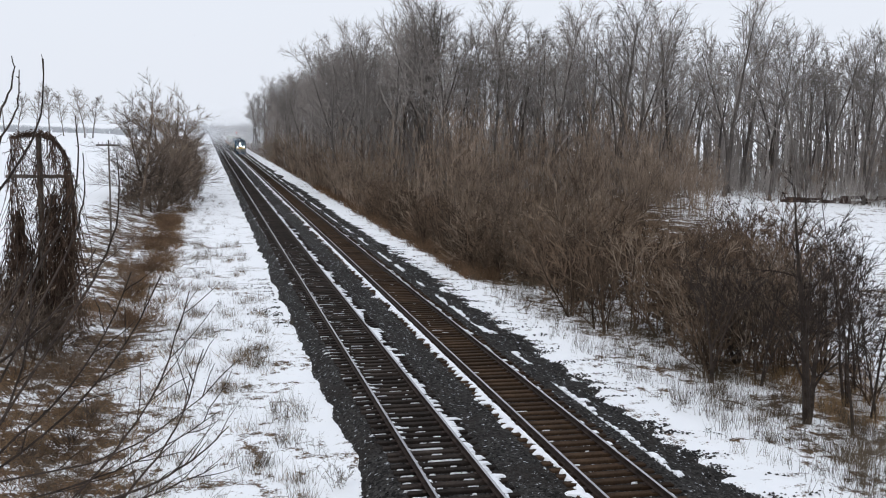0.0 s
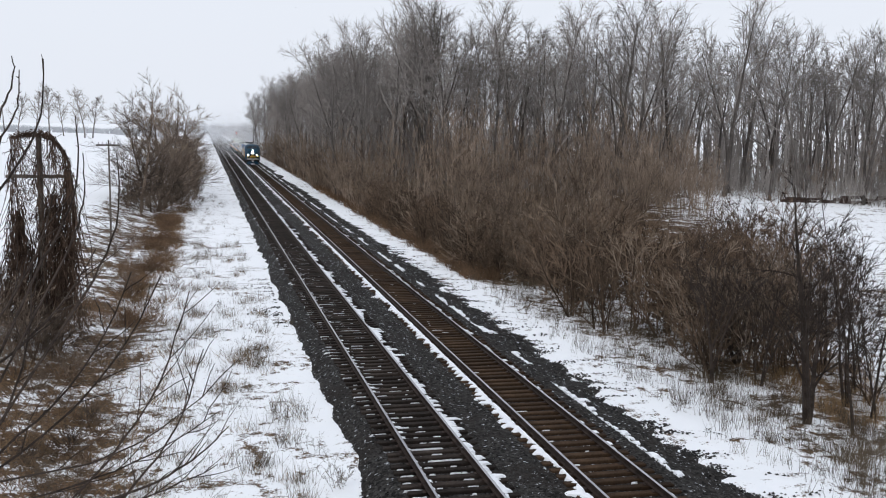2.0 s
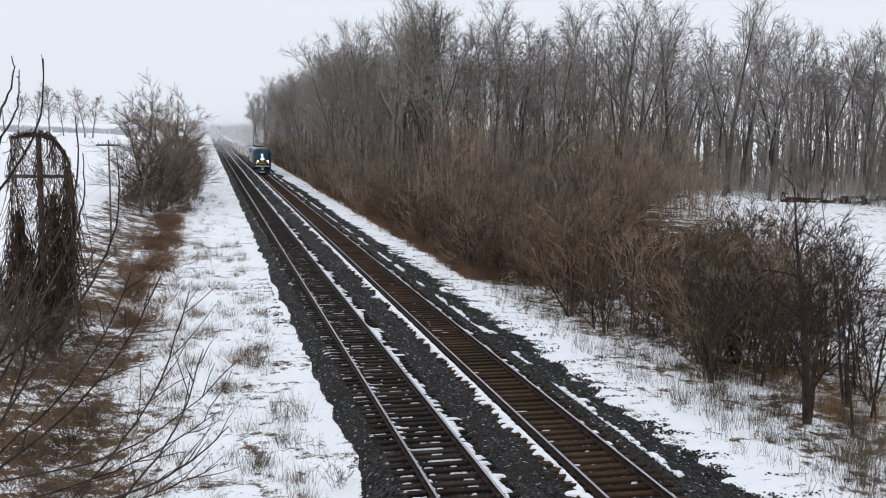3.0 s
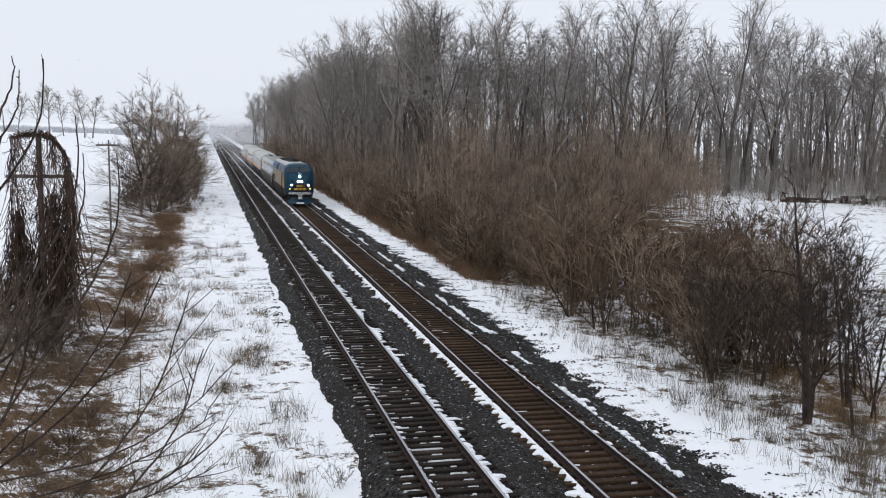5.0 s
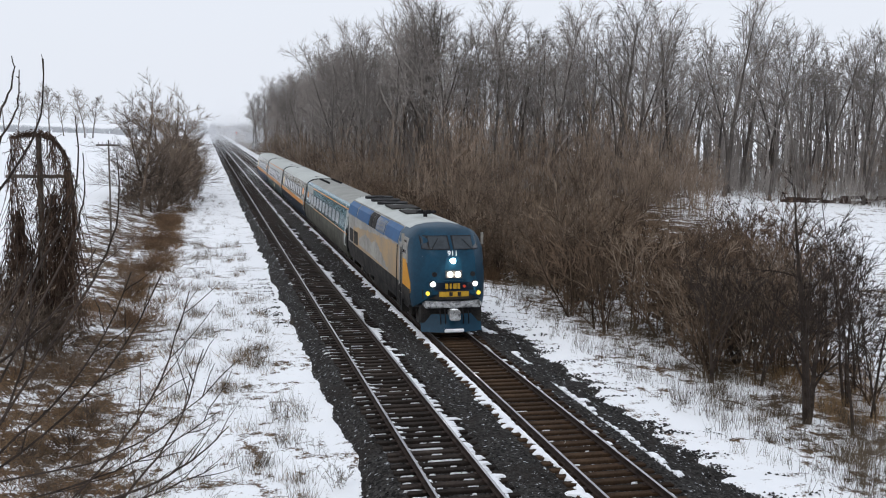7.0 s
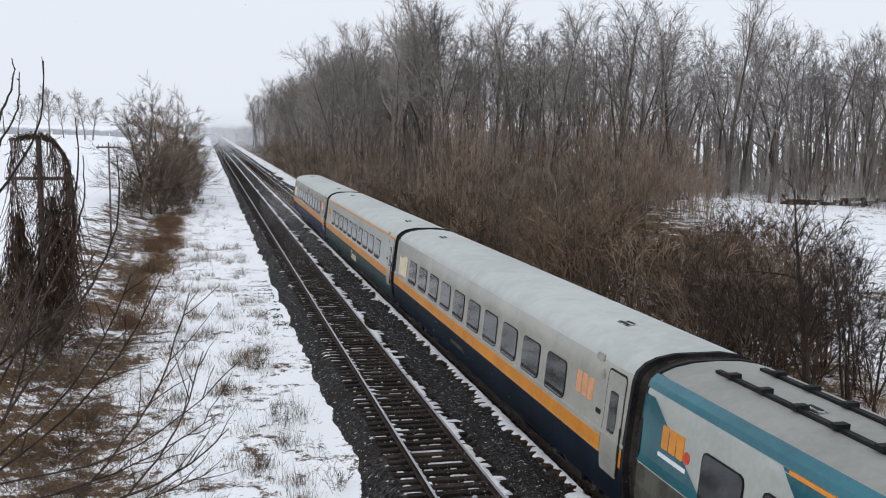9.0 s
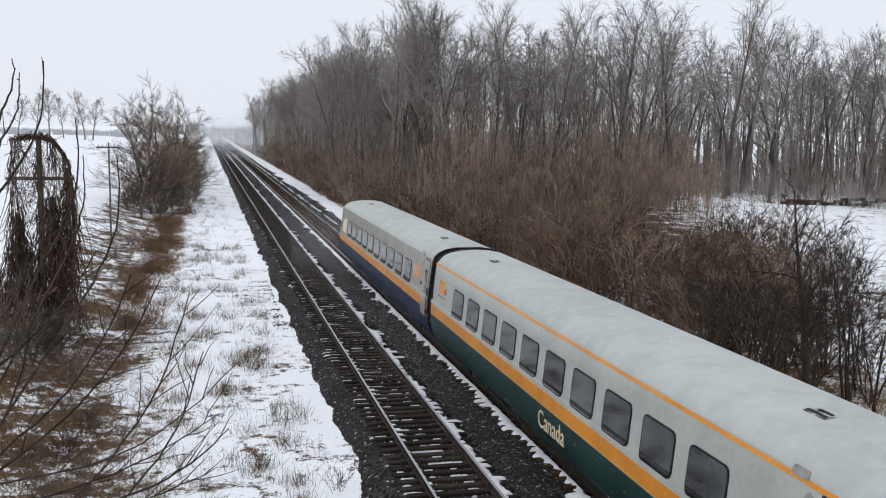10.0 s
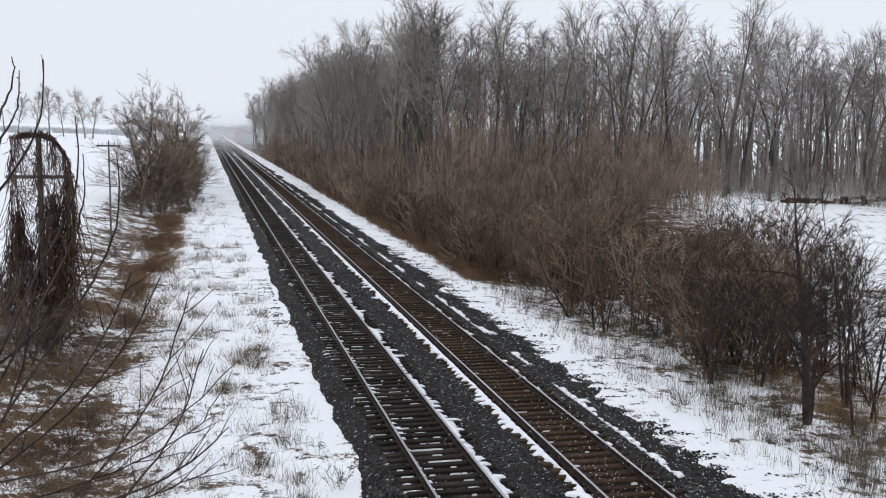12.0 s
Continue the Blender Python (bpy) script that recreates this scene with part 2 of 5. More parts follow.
def mesh_of(name, g, material, bevel=0.0, smooth=False):
    me = bpy.data.meshes.new(name)
    me.from_pydata(g.v, [], g.f)
    me.materials.append(material)
    if bevel or smooth:
        bm = bmesh.new()
        bm.from_mesh(me)
        bmesh.ops.recalc_face_normals(bm, faces=bm.faces)
        if bevel:
            bmesh.ops.bevel(bm, geom=[e for e in bm.edges if len(e.link_faces) == 2 and e.calc_face_angle(0) > 0.6], offset=bevel, segments=2, affect="EDGES", clamp_overlap=True)
        if smooth:
            for q in bm.faces:
                q.smooth = True
            for e in bm.edges:
                e.smooth = len(e.link_faces) == 2 and e.calc_face_angle(0) < 0.6
        bm.to_mesh(me)
        bm.free()
    me.update()
    return me


def thing(name, g, material, label, category, group="", kind="", bevel=0.0, smooth=False):
    return tagged(new(name, mesh_of(name, g, material, bevel, smooth)), label, category, group, kind)


def part(name, g, material, parent, label="", kind="", bevel=0.0, smooth=False):
    ob = new(name, mesh_of(name, g, material, bevel, smooth))
    ob.parent = parent
    return tagged(ob, label, kind=kind)


def step(a, b, x):
    t = max(0.0, min(1.0, (x - a) / (b - a)))
    return t * t * (3 - 2 * t)


# ---- the ground: one sheet to the horizon ----
TRACK_GAP = 3.796
GAUGE = 0.755


def land(x, y):
    z = -0.62
    z += 1.5 * step(9, 17, -x) + 2.2 * step(22, 70, -x)
    z += -0.25 * step(8.5, 12, x) + 0.25 * step(16, 30, x)
    z += 0.5 * step(100, 125, y) * step(10, 30, x)
    if abs(x) < 90 and y < 260:
        z += 0.10 * noise.noise((x * 0.35, y * 0.35, 1.0)) + 0.07 * noise.noise((x * 1.3, y * 1.3, 5.0))
        z += 0.35 * noise.noise((x * 0.07, y * 0.07, 9.0)) * step(9, 20, abs(x - 2))
    return z


def ground():
    xs = np.concatenate([[-3000, -1500, -700, -400, -250, -160, -110, -80], np.linspace(-60, -18, 30), np.linspace(-17, -1.0, 60), np.linspace(-0.5, 5.5, 8), np.linspace(6, 18, 46), np.linspace(19, 60, 34), [75, 100, 150, 250, 400, 800, 1500, 3000]])
    ys = np.concatenate([[-600, -200, -60, -20, 0, 8], np.linspace(14, 70, 150), np.linspace(70.8, 140, 80), np.linspace(142, 260, 30), [300, 350, 430, 550, 700, 1000, 1500, 2500, 4000]])
    g = Geo()
    g.loft([[(x, y, land(x, y)) for x in xs] for y in ys], closed=False)
    return thing("ground", g, M["ground"], "snow-covered ground with brown dead grass showing through", "ground", kind="structure", smooth=True)


def bed_height(x, y):
    """The top of the ballast across both tracks."""
    z = -0.215
    rag = 0.55 * noise.noise((y * 0.55, 3.0, x * 0.15)) + 0.75 * noise.noise((y * 1.9, 7.0, x * 0.12)) * step(4.5, 6.5, x)
    z -= 0.75 * step(0, 1.55, -1.2 - x + 0.35 * rag) + 0.55 * step(0, 3.2, x - (TRACK_GAP + 1.25) + 0.9 * rag * step(5.3, 6.3, x))
    z += 0.05 * math.exp(-((x - TRACK_GAP / 2) / 0.55) ** 2)
    z -= 0.045 * max(step(0, 0.15, 1.35 - abs(x)), step(0, 0.15, 1.35 - abs(x - TRACK_GAP)))
    return z + 0.025 * noise.noise((x * 3.1, y * 3.1, 2.0)) + 0.02 * noise.noise((x * 9, y * 9, 4.0))


def ballast():
    xs = np.linspace(-3.4, 8.9, 84)
    ys = np.concatenate([np.linspace(8, 60, 340), np.linspace(60.3, 160, 290), np.linspace(163, 420, 50), [500, 600, 800, 1200]])
    g = Geo()
    g.loft([[(x, y, bed_height(x, y)) for x in xs] for y in ys], closed=False)
    thing("ballast_bed", g, M["ballast"], "dark crushed-stone ballast under the two tracks", "ballast", kind="structure", smooth=True)
    rng = random.Random(5)
    g = Geo()
    for _ in range(25000):
        y = 14 + 46 * rng.random() ** 1.6
        x = rng.uniform(-2.6, 7.6)
        near = min(abs(x - GAUGE), abs(x + GAUGE), abs(x - TRACK_GAP + GAUGE), abs(x - TRACK_GAP - GAUGE))
        if near < 0.09 or abs(x) < 0.75 or abs(x - TRACK_GAP) < 0.75:
            continue
        r = rng.uniform(0.022, 0.05)
        z = bed_height(x, y) + r * 0.3
        q = [(rng.uniform(0.6, 1.2) * r * a, rng.uniform(0.6, 1.2) * r * b, rng.uniform(0.5, 1.0) * r * c) for a, b, c in ((1, 0, 0), (0, 1, 0), (-1, 0, 0), (0, -1, 0), (0, 0, 1))]
        t = rng.uniform(0, 6.3)
        g.add([(x + a * math.cos(t) - b * math.sin(t), y + a * math.sin(t) + b * math.cos(t), z + c) for a, b, c in q], [(0, 1, 4), (1, 2, 4), (2, 3, 4), (3, 0, 4)])
    for _ in range(9000):
        y = 15 + 60 * rng.random() ** 1.5
        x = 7.0 + rng.expovariate(1.7)
        if rng.random() < 0.12:
            x, y = -2.3 - rng.expovariate(2.2), rng.uniform(44, 60)
        if noise.noise((x * 0.5, y * 1.5, 21.0)) < 0.02 + 0.25 * step(0, 1.6, x - 7.2):
            continue
        r = rng.uniform(0.025, 0.06)
        z = max(land(x, y), bed_height(x, y) if -3.3 < x < 8.8 else -9) + r * 0.2
        t = rng.uniform(0, 6.3)
        q = [(rng.uniform(0.7, 1.3) * r * a, rng.uniform(0.7, 1.3) * r * b, rng.uniform(0.5, 1.0) * r * c) for a, b, c in ((1, 0, 0), (0, 1, 0), (-1, 0, 0), (0, -1, 0), (0, 0, 1))]
        g.add([(x + a * math.cos(t) - b * math.sin(t), y + a * math.sin(t) + b * math.cos(t), z + c) for a, b, c in q], [(0, 1, 4), (1, 2, 4), (2, 3, 4), (3, 0, 4)])
    thing("loose_stones", g, M["stone"], "loose dark crushed stones on the track bed", "stones", kind="stuff")


# ---- the tracks ----
RAIL_HALF = [(-0.07, -0.172), (0.07, -0.172), (0.07, -0.158), (0.012, -0.14), (0.012, -0.045), (0.036, -0.038), (0.036, -0.006), (-0.036, -0.006), (-0.036, -0.038), (-0.012, -0.045), (-0.012, -0.14), (-0.07, -0.158)]
TIE_STEP = 0.5


def railway_track(x0, tie_mat, label):
    root = tagged(new("railway_track"), label, "track", "parallel tracks")
    root.location = (x0, 0, 0)
    for s in (-1, 1):
        g = Geo().loft([[(s * GAUGE + a, y, b) for a, b in RAIL_HALF] for y in (6, 60, 200, 1200)], caps=True)
        rail = part("rail", g, M["rail"], root, "rusty steel rail with a polished top")
        top = Geo().loft([[(s * GAUGE + a, y, b) for a, b in ((-0.034, -0.005), (-0.028, 0.0), (0.028, 0.0), (0.034, -0.005))] for y in (6, 60, 200, 1200)])
        part("running_surface", top, M["railtop"], rail, "bright worn running surface")
    rng = random.Random(int(x0 * 10) + 3)
    shapes = []
    for k in range(5):
        g = Geo()
        hw, hd = 1.3 + rng.uniform(-0.03, 0.03), 0.112 + rng.uniform(-0.008, 0.008)
        c = 0.018
        lo = [(-hw, -hd, -0.33), (hw, -hd, -0.33), (hw, hd, -0.33), (-hw, hd, -0.33)]
        mid = [(a, b, -0.19 + rng.uniform(-0.006, 0.004)) for a, b, _ in lo]
        hi = [(a - math.copysign(c, a), b - math.copysign(c, b), -0.173 + rng.uniform(-0.005, 0.002)) for a, b, _ in lo]
        g.loft([lo, mid, hi], caps=True)
        shapes.append(mesh_of("tie", g, tie_mat))
    y = 12.0
    for i in range(300):
        ob = new("tie", shapes[rng.randrange(5)])
        ob.parent = root
        ob.matrix_basis = pose(rng.uniform(-0.04, 0.04), y + rng.uniform(-0.03, 0.03), rng.uniform(-0.012, 0.004), 0, 0, rng.uniform(-1.2, 1.2))
        y += TIE_STEP
    g = Geo()
    while y < 420:
        g.box(0, y, -0.25, 2.6, 0.22, 0.15)
        y += TIE_STEP
    part("distant_tie_rest", g, tie_mat, root, kind="stuff")
    plate = Geo().box(0, 0, -0.168, 0.34, 0.17, 0.014)
    for a, b in ((-0.1, -0.05), (0.1, 0.05), (-0.1, 0.05)):
        plate.box(a, b, -0.155, 0.035, 0.035, 0.03)
    shape = mesh_of("tie_plate", plate, M["rail"])
    rest = Geo()
    for i in range(140):
        for s in (-1, 1):
            if i < 75:
                ob = new("tie_plate", shape)
                ob.parent = root
                ob.matrix_basis = pose(s * GAUGE, 12.0 + TIE_STEP * i, 0, 0, 0, 180 * rng.randrange(2))
            else:
                rest.box(s * GAUGE, 12.0 + TIE_STEP * i, -0.168, 0.34, 0.17, 0.014)
    part("distant_plate_rest", rest, M["rail"], root, kind="stuff")
    return root


def snow_strip(x0, inner, width, seed, gaps=0.0, y0=13.0, y1=330.0, z=-0.19, teeth=0.75, cut=0.26):
    """A ragged line of snow lying along a rail, reaching further between the ties."""
    rng = random.Random(seed)
    g, ring, y = Geo(), [], y0
    s = 1 if width > 0 else -1
    while y < y1:
        k = (y - 12.0) / TIE_STEP
        crib = abs(k - round(k)) > cut
        w = abs(width) * (0.55 + 0.75 * noise.noise((y * 0.45, seed, 0.0)) + 0.3 * noise.noise((y * 2.3, seed, 3.0)))
        w *= max(0.15, 0.9 + 1.0 * noise.noise((math.floor(k) * 3.7, seed * 1.3, 11.5))) if crib else 1.0 - teeth * rng.uniform(0.3, 1.0)
        if gaps and noise.noise((y * 0.22, seed, 7.0)) < gaps - 0.5:
            w = 0
        if w < 0.03:
            if len(ring) > 1:
                g.loft(ring, closed=False)
            ring = []
        else:
            a = x0 + s * (inner + 0.03 * noise.noise((y * 1.7, seed, 5.0)))
            h = z + min(0.05, w * 0.2)
            ring.append([(a, y, z - 0.05), (a + s * w * 0.15, y, h), (a + s * w * 0.7, y, h - 0.01), (a + s * w, y, z - 0.07)])
        y += 0.05 if y < 60 else 0.3
    if len(ring) > 1:
        g.loft(ring, closed=False)
    return thing("snow_strip", g, M["snow"], "ragged line of snow lying along a rail", "snow", kind="stuff", smooth=True)


def crib_snow():
    rng = random.Random(8)
    g = Geo()
    for x0, rate in ((0.0, 6.0), (TRACK_GAP, 1.0)):
        y = 12.25
        while y < 110:
            for _ in range(int(rate + rng.random())):
                w, d = rng.uniform(0.1, 0.4) * rng.choice((1, 1, 2)), rng.uniform(0.009, 0.022)
                x = x0 + rng.choice((rng.uniform(-0.65, 0.6), rng.uniform(-0.66, -0.4), rng.uniform(-1.25, -0.85)))
                if abs(abs(x - x0) - GAUGE) < 0.08 + w / 2:
                    continue
                q = []
                for k in range(8):
                    a = 2 * math.pi * k / 8
                    q.append((x + w / 2 * math.cos(a) * rng.uniform(0.7, 1.1), y + rng.uniform(-0.02, 0.02) + d * math.sin(a) * rng.uniform(0.6, 1.1), -0.27))
                top = [(x + (a - x) * 0.7, y + (b - y) * 0.7, -0.2) for a, b, _ in q]
                g.loft([q, top], caps=True)
            y += TIE_STEP
    thing("snow_patches", g, M["snow"], "small patches of snow lying between the ties", "snow", kind="stuff")


# ---- trees ----
def quick_mesh(name, segs, material, sides=3):
    """Tapered tubes from rows (x, y, z, x, y, z, r, r); a tube whose end radius is 0 closes in a point."""
    a = np.array(segs, float)
    p, q, r0, r1 = a[:, 0:3], a[:, 3:6], a[:, 6:7], a[:, 7:8]
    d = q - p
    d /= np.linalg.norm(d, axis=1, keepdims=True) + 1e-9
    ref = np.where(np.abs(d[:, 2:3]) > 0.9, np.array([[1.0, 0, 0]]), np.array([[0, 0, 1.0]]))
    u = np.cross(d, ref)
    u /= np.linalg.norm(u, axis=1, keepdims=True)
    w = np.cross(d, u)
    ang = np.arange(sides) * 2 * np.pi / sides
    ring = u[:, None] * np.cos(ang)[None, :, None] + w[:, None] * np.sin(ang)[None, :, None]
    lo, hi = p[:, None] + ring * r0[:, None], q[:, None] + ring * r1[:, None]
    tip = r1[:, 0] <= 0
    verts, faces, k = [], [], 0
    for i in range(len(a)):
        verts.extend(lo[i].tolist())
        if tip[i]:
            verts.append(q[i].tolist())
            faces.extend((k + j, k + (j + 1) % sides, k + sides) for j in range(sides))
            k += sides + 1
        else:
            verts.extend(hi[i].tolist())
            faces.extend((k + j, k + (j + 1) % sides, k + sides + (j + 1) % sides, k + sides + j) for j in range(sides))
            k += 2 * sides
    me = bpy.data.meshes.new(name)
    me.from_pydata(verts, [], faces)
    me.materials.append(material)
    return me


def unit(v):
    return v / (np.linalg.norm(v) + 1e-9)


def bent(rng, p, d, length, r0, r1, n, wander, rise, out):
    """Adds a wandering branch to out and gives its points and directions."""
    pts, p, d = [], np.array(p, float), unit(np.array(d, float))
    for i in range(n):
        d = unit(d + np.array([rng.gauss(0, wander), rng.gauss(0, wander), rng.gauss(0, wander) + rise]))
        q = p + d * length / n
        a, b = r0 + (r1 - r0) * i / n, r0 + (r1 - r0) * (i + 1) / n
        out.append((*p, *q, a, b if i < n - 1 or r1 > 0 else 0.0))
        pts.append((p, q, d, a))
        p = q
    return pts


def off_way(rng, d, spread):
    """A direction that leaves d by about the angle spread."""
    v = unit(np.cross(d, unit(np.array([rng.gauss(0, 1) for _ in range(3)]))))
    return unit(d * math.cos(spread) + v * math.sin(spread))


def tree_segments(rng, height, radius, crown_from, limbs, limb_len, twigs, fork=0.4, stems=1, twig_r=0.014, lift=0.14, subs=5):
    trunks, crown = [], []
    for s in range(stems):
        trunk = []
        trunks.append(trunk)
        lean = (rng.gauss(0, 0.05), rng.gauss(0, 0.05), 1) if stems == 1 else (rng.gauss(0, 0.22), rng.gauss(0, 0.22), 1)
        h = height * (1 if s == 0 else rng.uniform(0.6, 0.95))
        path = bent(rng, (rng.gauss(0, 0.12) * (stems > 1), rng.gauss(0, 0.12) * (stems > 1), -0.3), lean, h * 0.93, radius * (1 if s == 0 else 0.75), radius * 0.12, 7, 0.05, 0.02, trunk)
        for k in range(limbs):
            f = crown_from + (0.98 - crown_from) * (k + rng.random()) / limbs
            i = min(6, int(f * 7))
            p, q, d, r = path[i]
            at = p + (q - p) * (f * 7 - i)
            size = limb_len * (1.15 - 0.75 * (f - crown_from) / (1 - crown_from)) * rng.uniform(0.65, 1.2)
            limb = bent(rng, at, off_way(rng, d, rng.uniform(fork * 0.7, fork * 1.5)), size, r * rng.uniform(0.35, 0.6), twig_r * 0.9, 3, 0.12, lift, crown)
            for j in range(subs):
                p2, q2, d2, r2 = limb[rng.randrange(1, 3)]
                at2 = p2 + (q2 - p2) * rng.random()
                sub = bent(rng, at2, off_way(rng, d2, rng.uniform(0.3, 0.8)), size * rng.uniform(0.3, 0.6), max(r2 * 0.55, twig_r), twig_r * 0.6, 2, 0.12, lift, crown)
                for w in range(twigs):
                    p3, q3, d3, r3 = sub[rng.randrange(2)]
                    bent(rng, p3 + (q3 - p3) * rng.random(), off_way(rng, d3, rng.uniform(0.25, 0.8)), size * rng.uniform(0.14, 0.34), twig_r, 0.0, 1, 0.1, lift, crown)
            for w in range(twigs):
                p3, q3, d3, r3 = limb[2]
                bent(rng, p3 + (q3 - p3) * rng.random(), off_way(rng, d3, rng.uniform(0.15, 0.6)), size * rng.uniform(0.15, 0.35), twig_r, 0.0, 1, 0.1, lift, crown)
    return trunks, crown


def forest_segments(rng, height, radius, bare, limbs, twig_r=0.0175):
    """A tall wood tree: a bare trunk that forks into steep limbs under a rounded head of fine twigs."""
    trunk, crown = [], []
    lean = (rng.gauss(0, 0.04), rng.gauss(0, 0.04), 1)
    path = bent(rng, (0, 0, -0.3), lean, height * 0.86, radius, radius * 0.16, 8, 0.055, 0.02, trunk)
    for k in range(limbs):
        f = bare + (0.99 - bare) * ((k + rng.random()) / limbs) ** 0.8
        i = min(7, int(f * 8))
        p, q, d, r = path[i]
        at = p + (q - p) * (f * 8 - i)
        rel = (f - bare) / (1 - bare)
        size = height * (0.37 - 0.19 * rel) * rng.uniform(0.8, 1.15)
        limb = bent(rng, at, off_way(rng, d, rng.uniform(0.55, 1.05) - 0.2 * rel), size, r * rng.uniform(0.45, 0.7), twig_r * 1.5, 4, 0.14, 0.11, crown)
        for j in range(8):
            p2, q2, d2, r2 = limb[rng.randrange(1, 4)]
            length = size * rng.uniform(0.22, 0.45)
            sub = bent(rng, p2 + (q2 - p2) * rng.random(), off_way(rng, d2, rng.uniform(0.5, 1.15)), length, max(r2 * 0.45, twig_r * 1.2), twig_r, 2, 0.18, 0.03, crown)
            for w in range(6):
                p3, q3, d3, r3 = sub[rng.randrange(2)]
                bent(rng, p3 + (q3 - p3) * rng.random(), off_way(rng, d3, rng.uniform(0.4, 1.2)), rng.uniform(0.6, 1.6), twig_r, 0.0, 1, 0.1, 0.03, crown)
        for w in range(6):
            p3, q3, d3, r3 = limb[3]
            bent(rng, p3 + (q3 - p3) * rng.random(), off_way(rng, d3, rng.uniform(0.3, 1.0)), rng.uniform(0.7, 1.7), twig_r, 0.0, 1, 0.1, 0.03, crown)
    return [trunk], crown


class Plant:
    """A kind of bare tree or bush: built once, then copied."""

    def __init__(self, name, label, category, group, material, seed, twig_mat=None, shape=tree_segments, **sizes):
        rng = random.Random(seed)
        trunks, crown = shape(rng, **sizes)
        self.root = tagged(new(name), label, category, group)
        for nm, segs, n in [("trunk" if len(trunks) == 1 else "stem", k, 6) for k in trunks] + [("crown", crown, 3)]:
            ob = new(nm, quick_mesh(nm, segs, twig_mat if twig_mat and nm == "crown" else material, n))
            ob.parent = self.root
        self.used = False

    def put(self, x, y, turn, size=1.0, z=None):
        m = pose(x, y, land(x, y) if z is None else z, 0, 0, turn) @ Matrix.Diagonal((size, size, size, 1))
        if self.used:
            return copy_thing(self.root, m)
        self.root.matrix_basis = m
        self.used = True
        return self.root


def wood_front(x):
    """Where the wood begins behind the field."""
    return 120 + 6 * step(14, 50, x) - 18 * step(53, 74, x) - 18 * step(74, 100, x)


def woods():
    rng = random.Random(21)
    tall = [Plant("forest_tree", "tall bare grey-brown forest tree with ascending limbs", "tree", "trees of the wood", M["bark_grey"], 100 + i, twig_mat=M["hazed"],
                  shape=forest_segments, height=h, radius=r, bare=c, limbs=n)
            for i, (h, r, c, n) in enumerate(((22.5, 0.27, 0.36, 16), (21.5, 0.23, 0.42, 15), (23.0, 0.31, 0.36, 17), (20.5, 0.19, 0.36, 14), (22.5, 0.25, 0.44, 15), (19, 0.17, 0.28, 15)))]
    # the wood behind the field
    x = 12.0
    while x < 104:
        for row in range(5):
            y = wood_front(x) + row * 6.5 + rng.uniform(-2, 3)
            if row and rng.random() < 0.1:
                continue
            tall[rng.randrange(6)].put(x + rng.uniform(-1.6, 1.6), y, rng.uniform(0, 360), (rng.uniform(1.0, 1.14) - 0.03 * step(45, 70, x)) * (0.8 + 0.2 * step(11, 21, x)))
        x += 3.7
    # its edge along the line
    y = 132
    while y < 400:
        for k in range(3):
            x = 12.6 + k * 5 + rng.uniform(-1.5, 2.0)
            tall[rng.randrange(6)].put(x, y + rng.uniform(-2, 2), rng.uniform(0, 360), rng.uniform(0.97, 1.13) * (0.79 + 0.24 * step(10, 24, x)))
        y += 5.4 if y < 230 else 9

    # younger growth between the wood and the line
    young = [Plant("young_tree", "slender bare reddish-brown sapling thicket", "tree", "saplings beside the line", M["thicket"], 200 + i, twig_mat=M["tan_twig"] if i in (1, 3) else M["thicket"],
                   height=h, radius=0.055, crown_from=0.12, limbs=8, limb_len=ll, twigs=4, fork=0.62, stems=s, twig_r=0.0135, subs=2, lift=0.10)
             for i, (h, ll, s) in enumerate(((10.0, 2.7, 3), (8.2, 2.4, 3), (12.0, 3.1, 3), (6.6, 2.1, 4)))]
    for k in range(150):
        y = rng.uniform(56, 112)
        x = rng.uniform(10.9 + 0.6 * rng.random(), 12 + (y - 50) * 0.58)
        size = rng.uniform(0.75, 1.15) * (0.52 + 0.55 * step(55, 110, y))
        young[rng.randrange(4)].put(x, y, rng.uniform(0, 360), size)
    for k in range(55):
        y = 122 + 170 * rng.random() ** 1.5
        young[rng.randrange(4)].put(rng.uniform(9.6, 13), y, rng.uniform(0, 360), rng.uniform(0.6, 1.0))


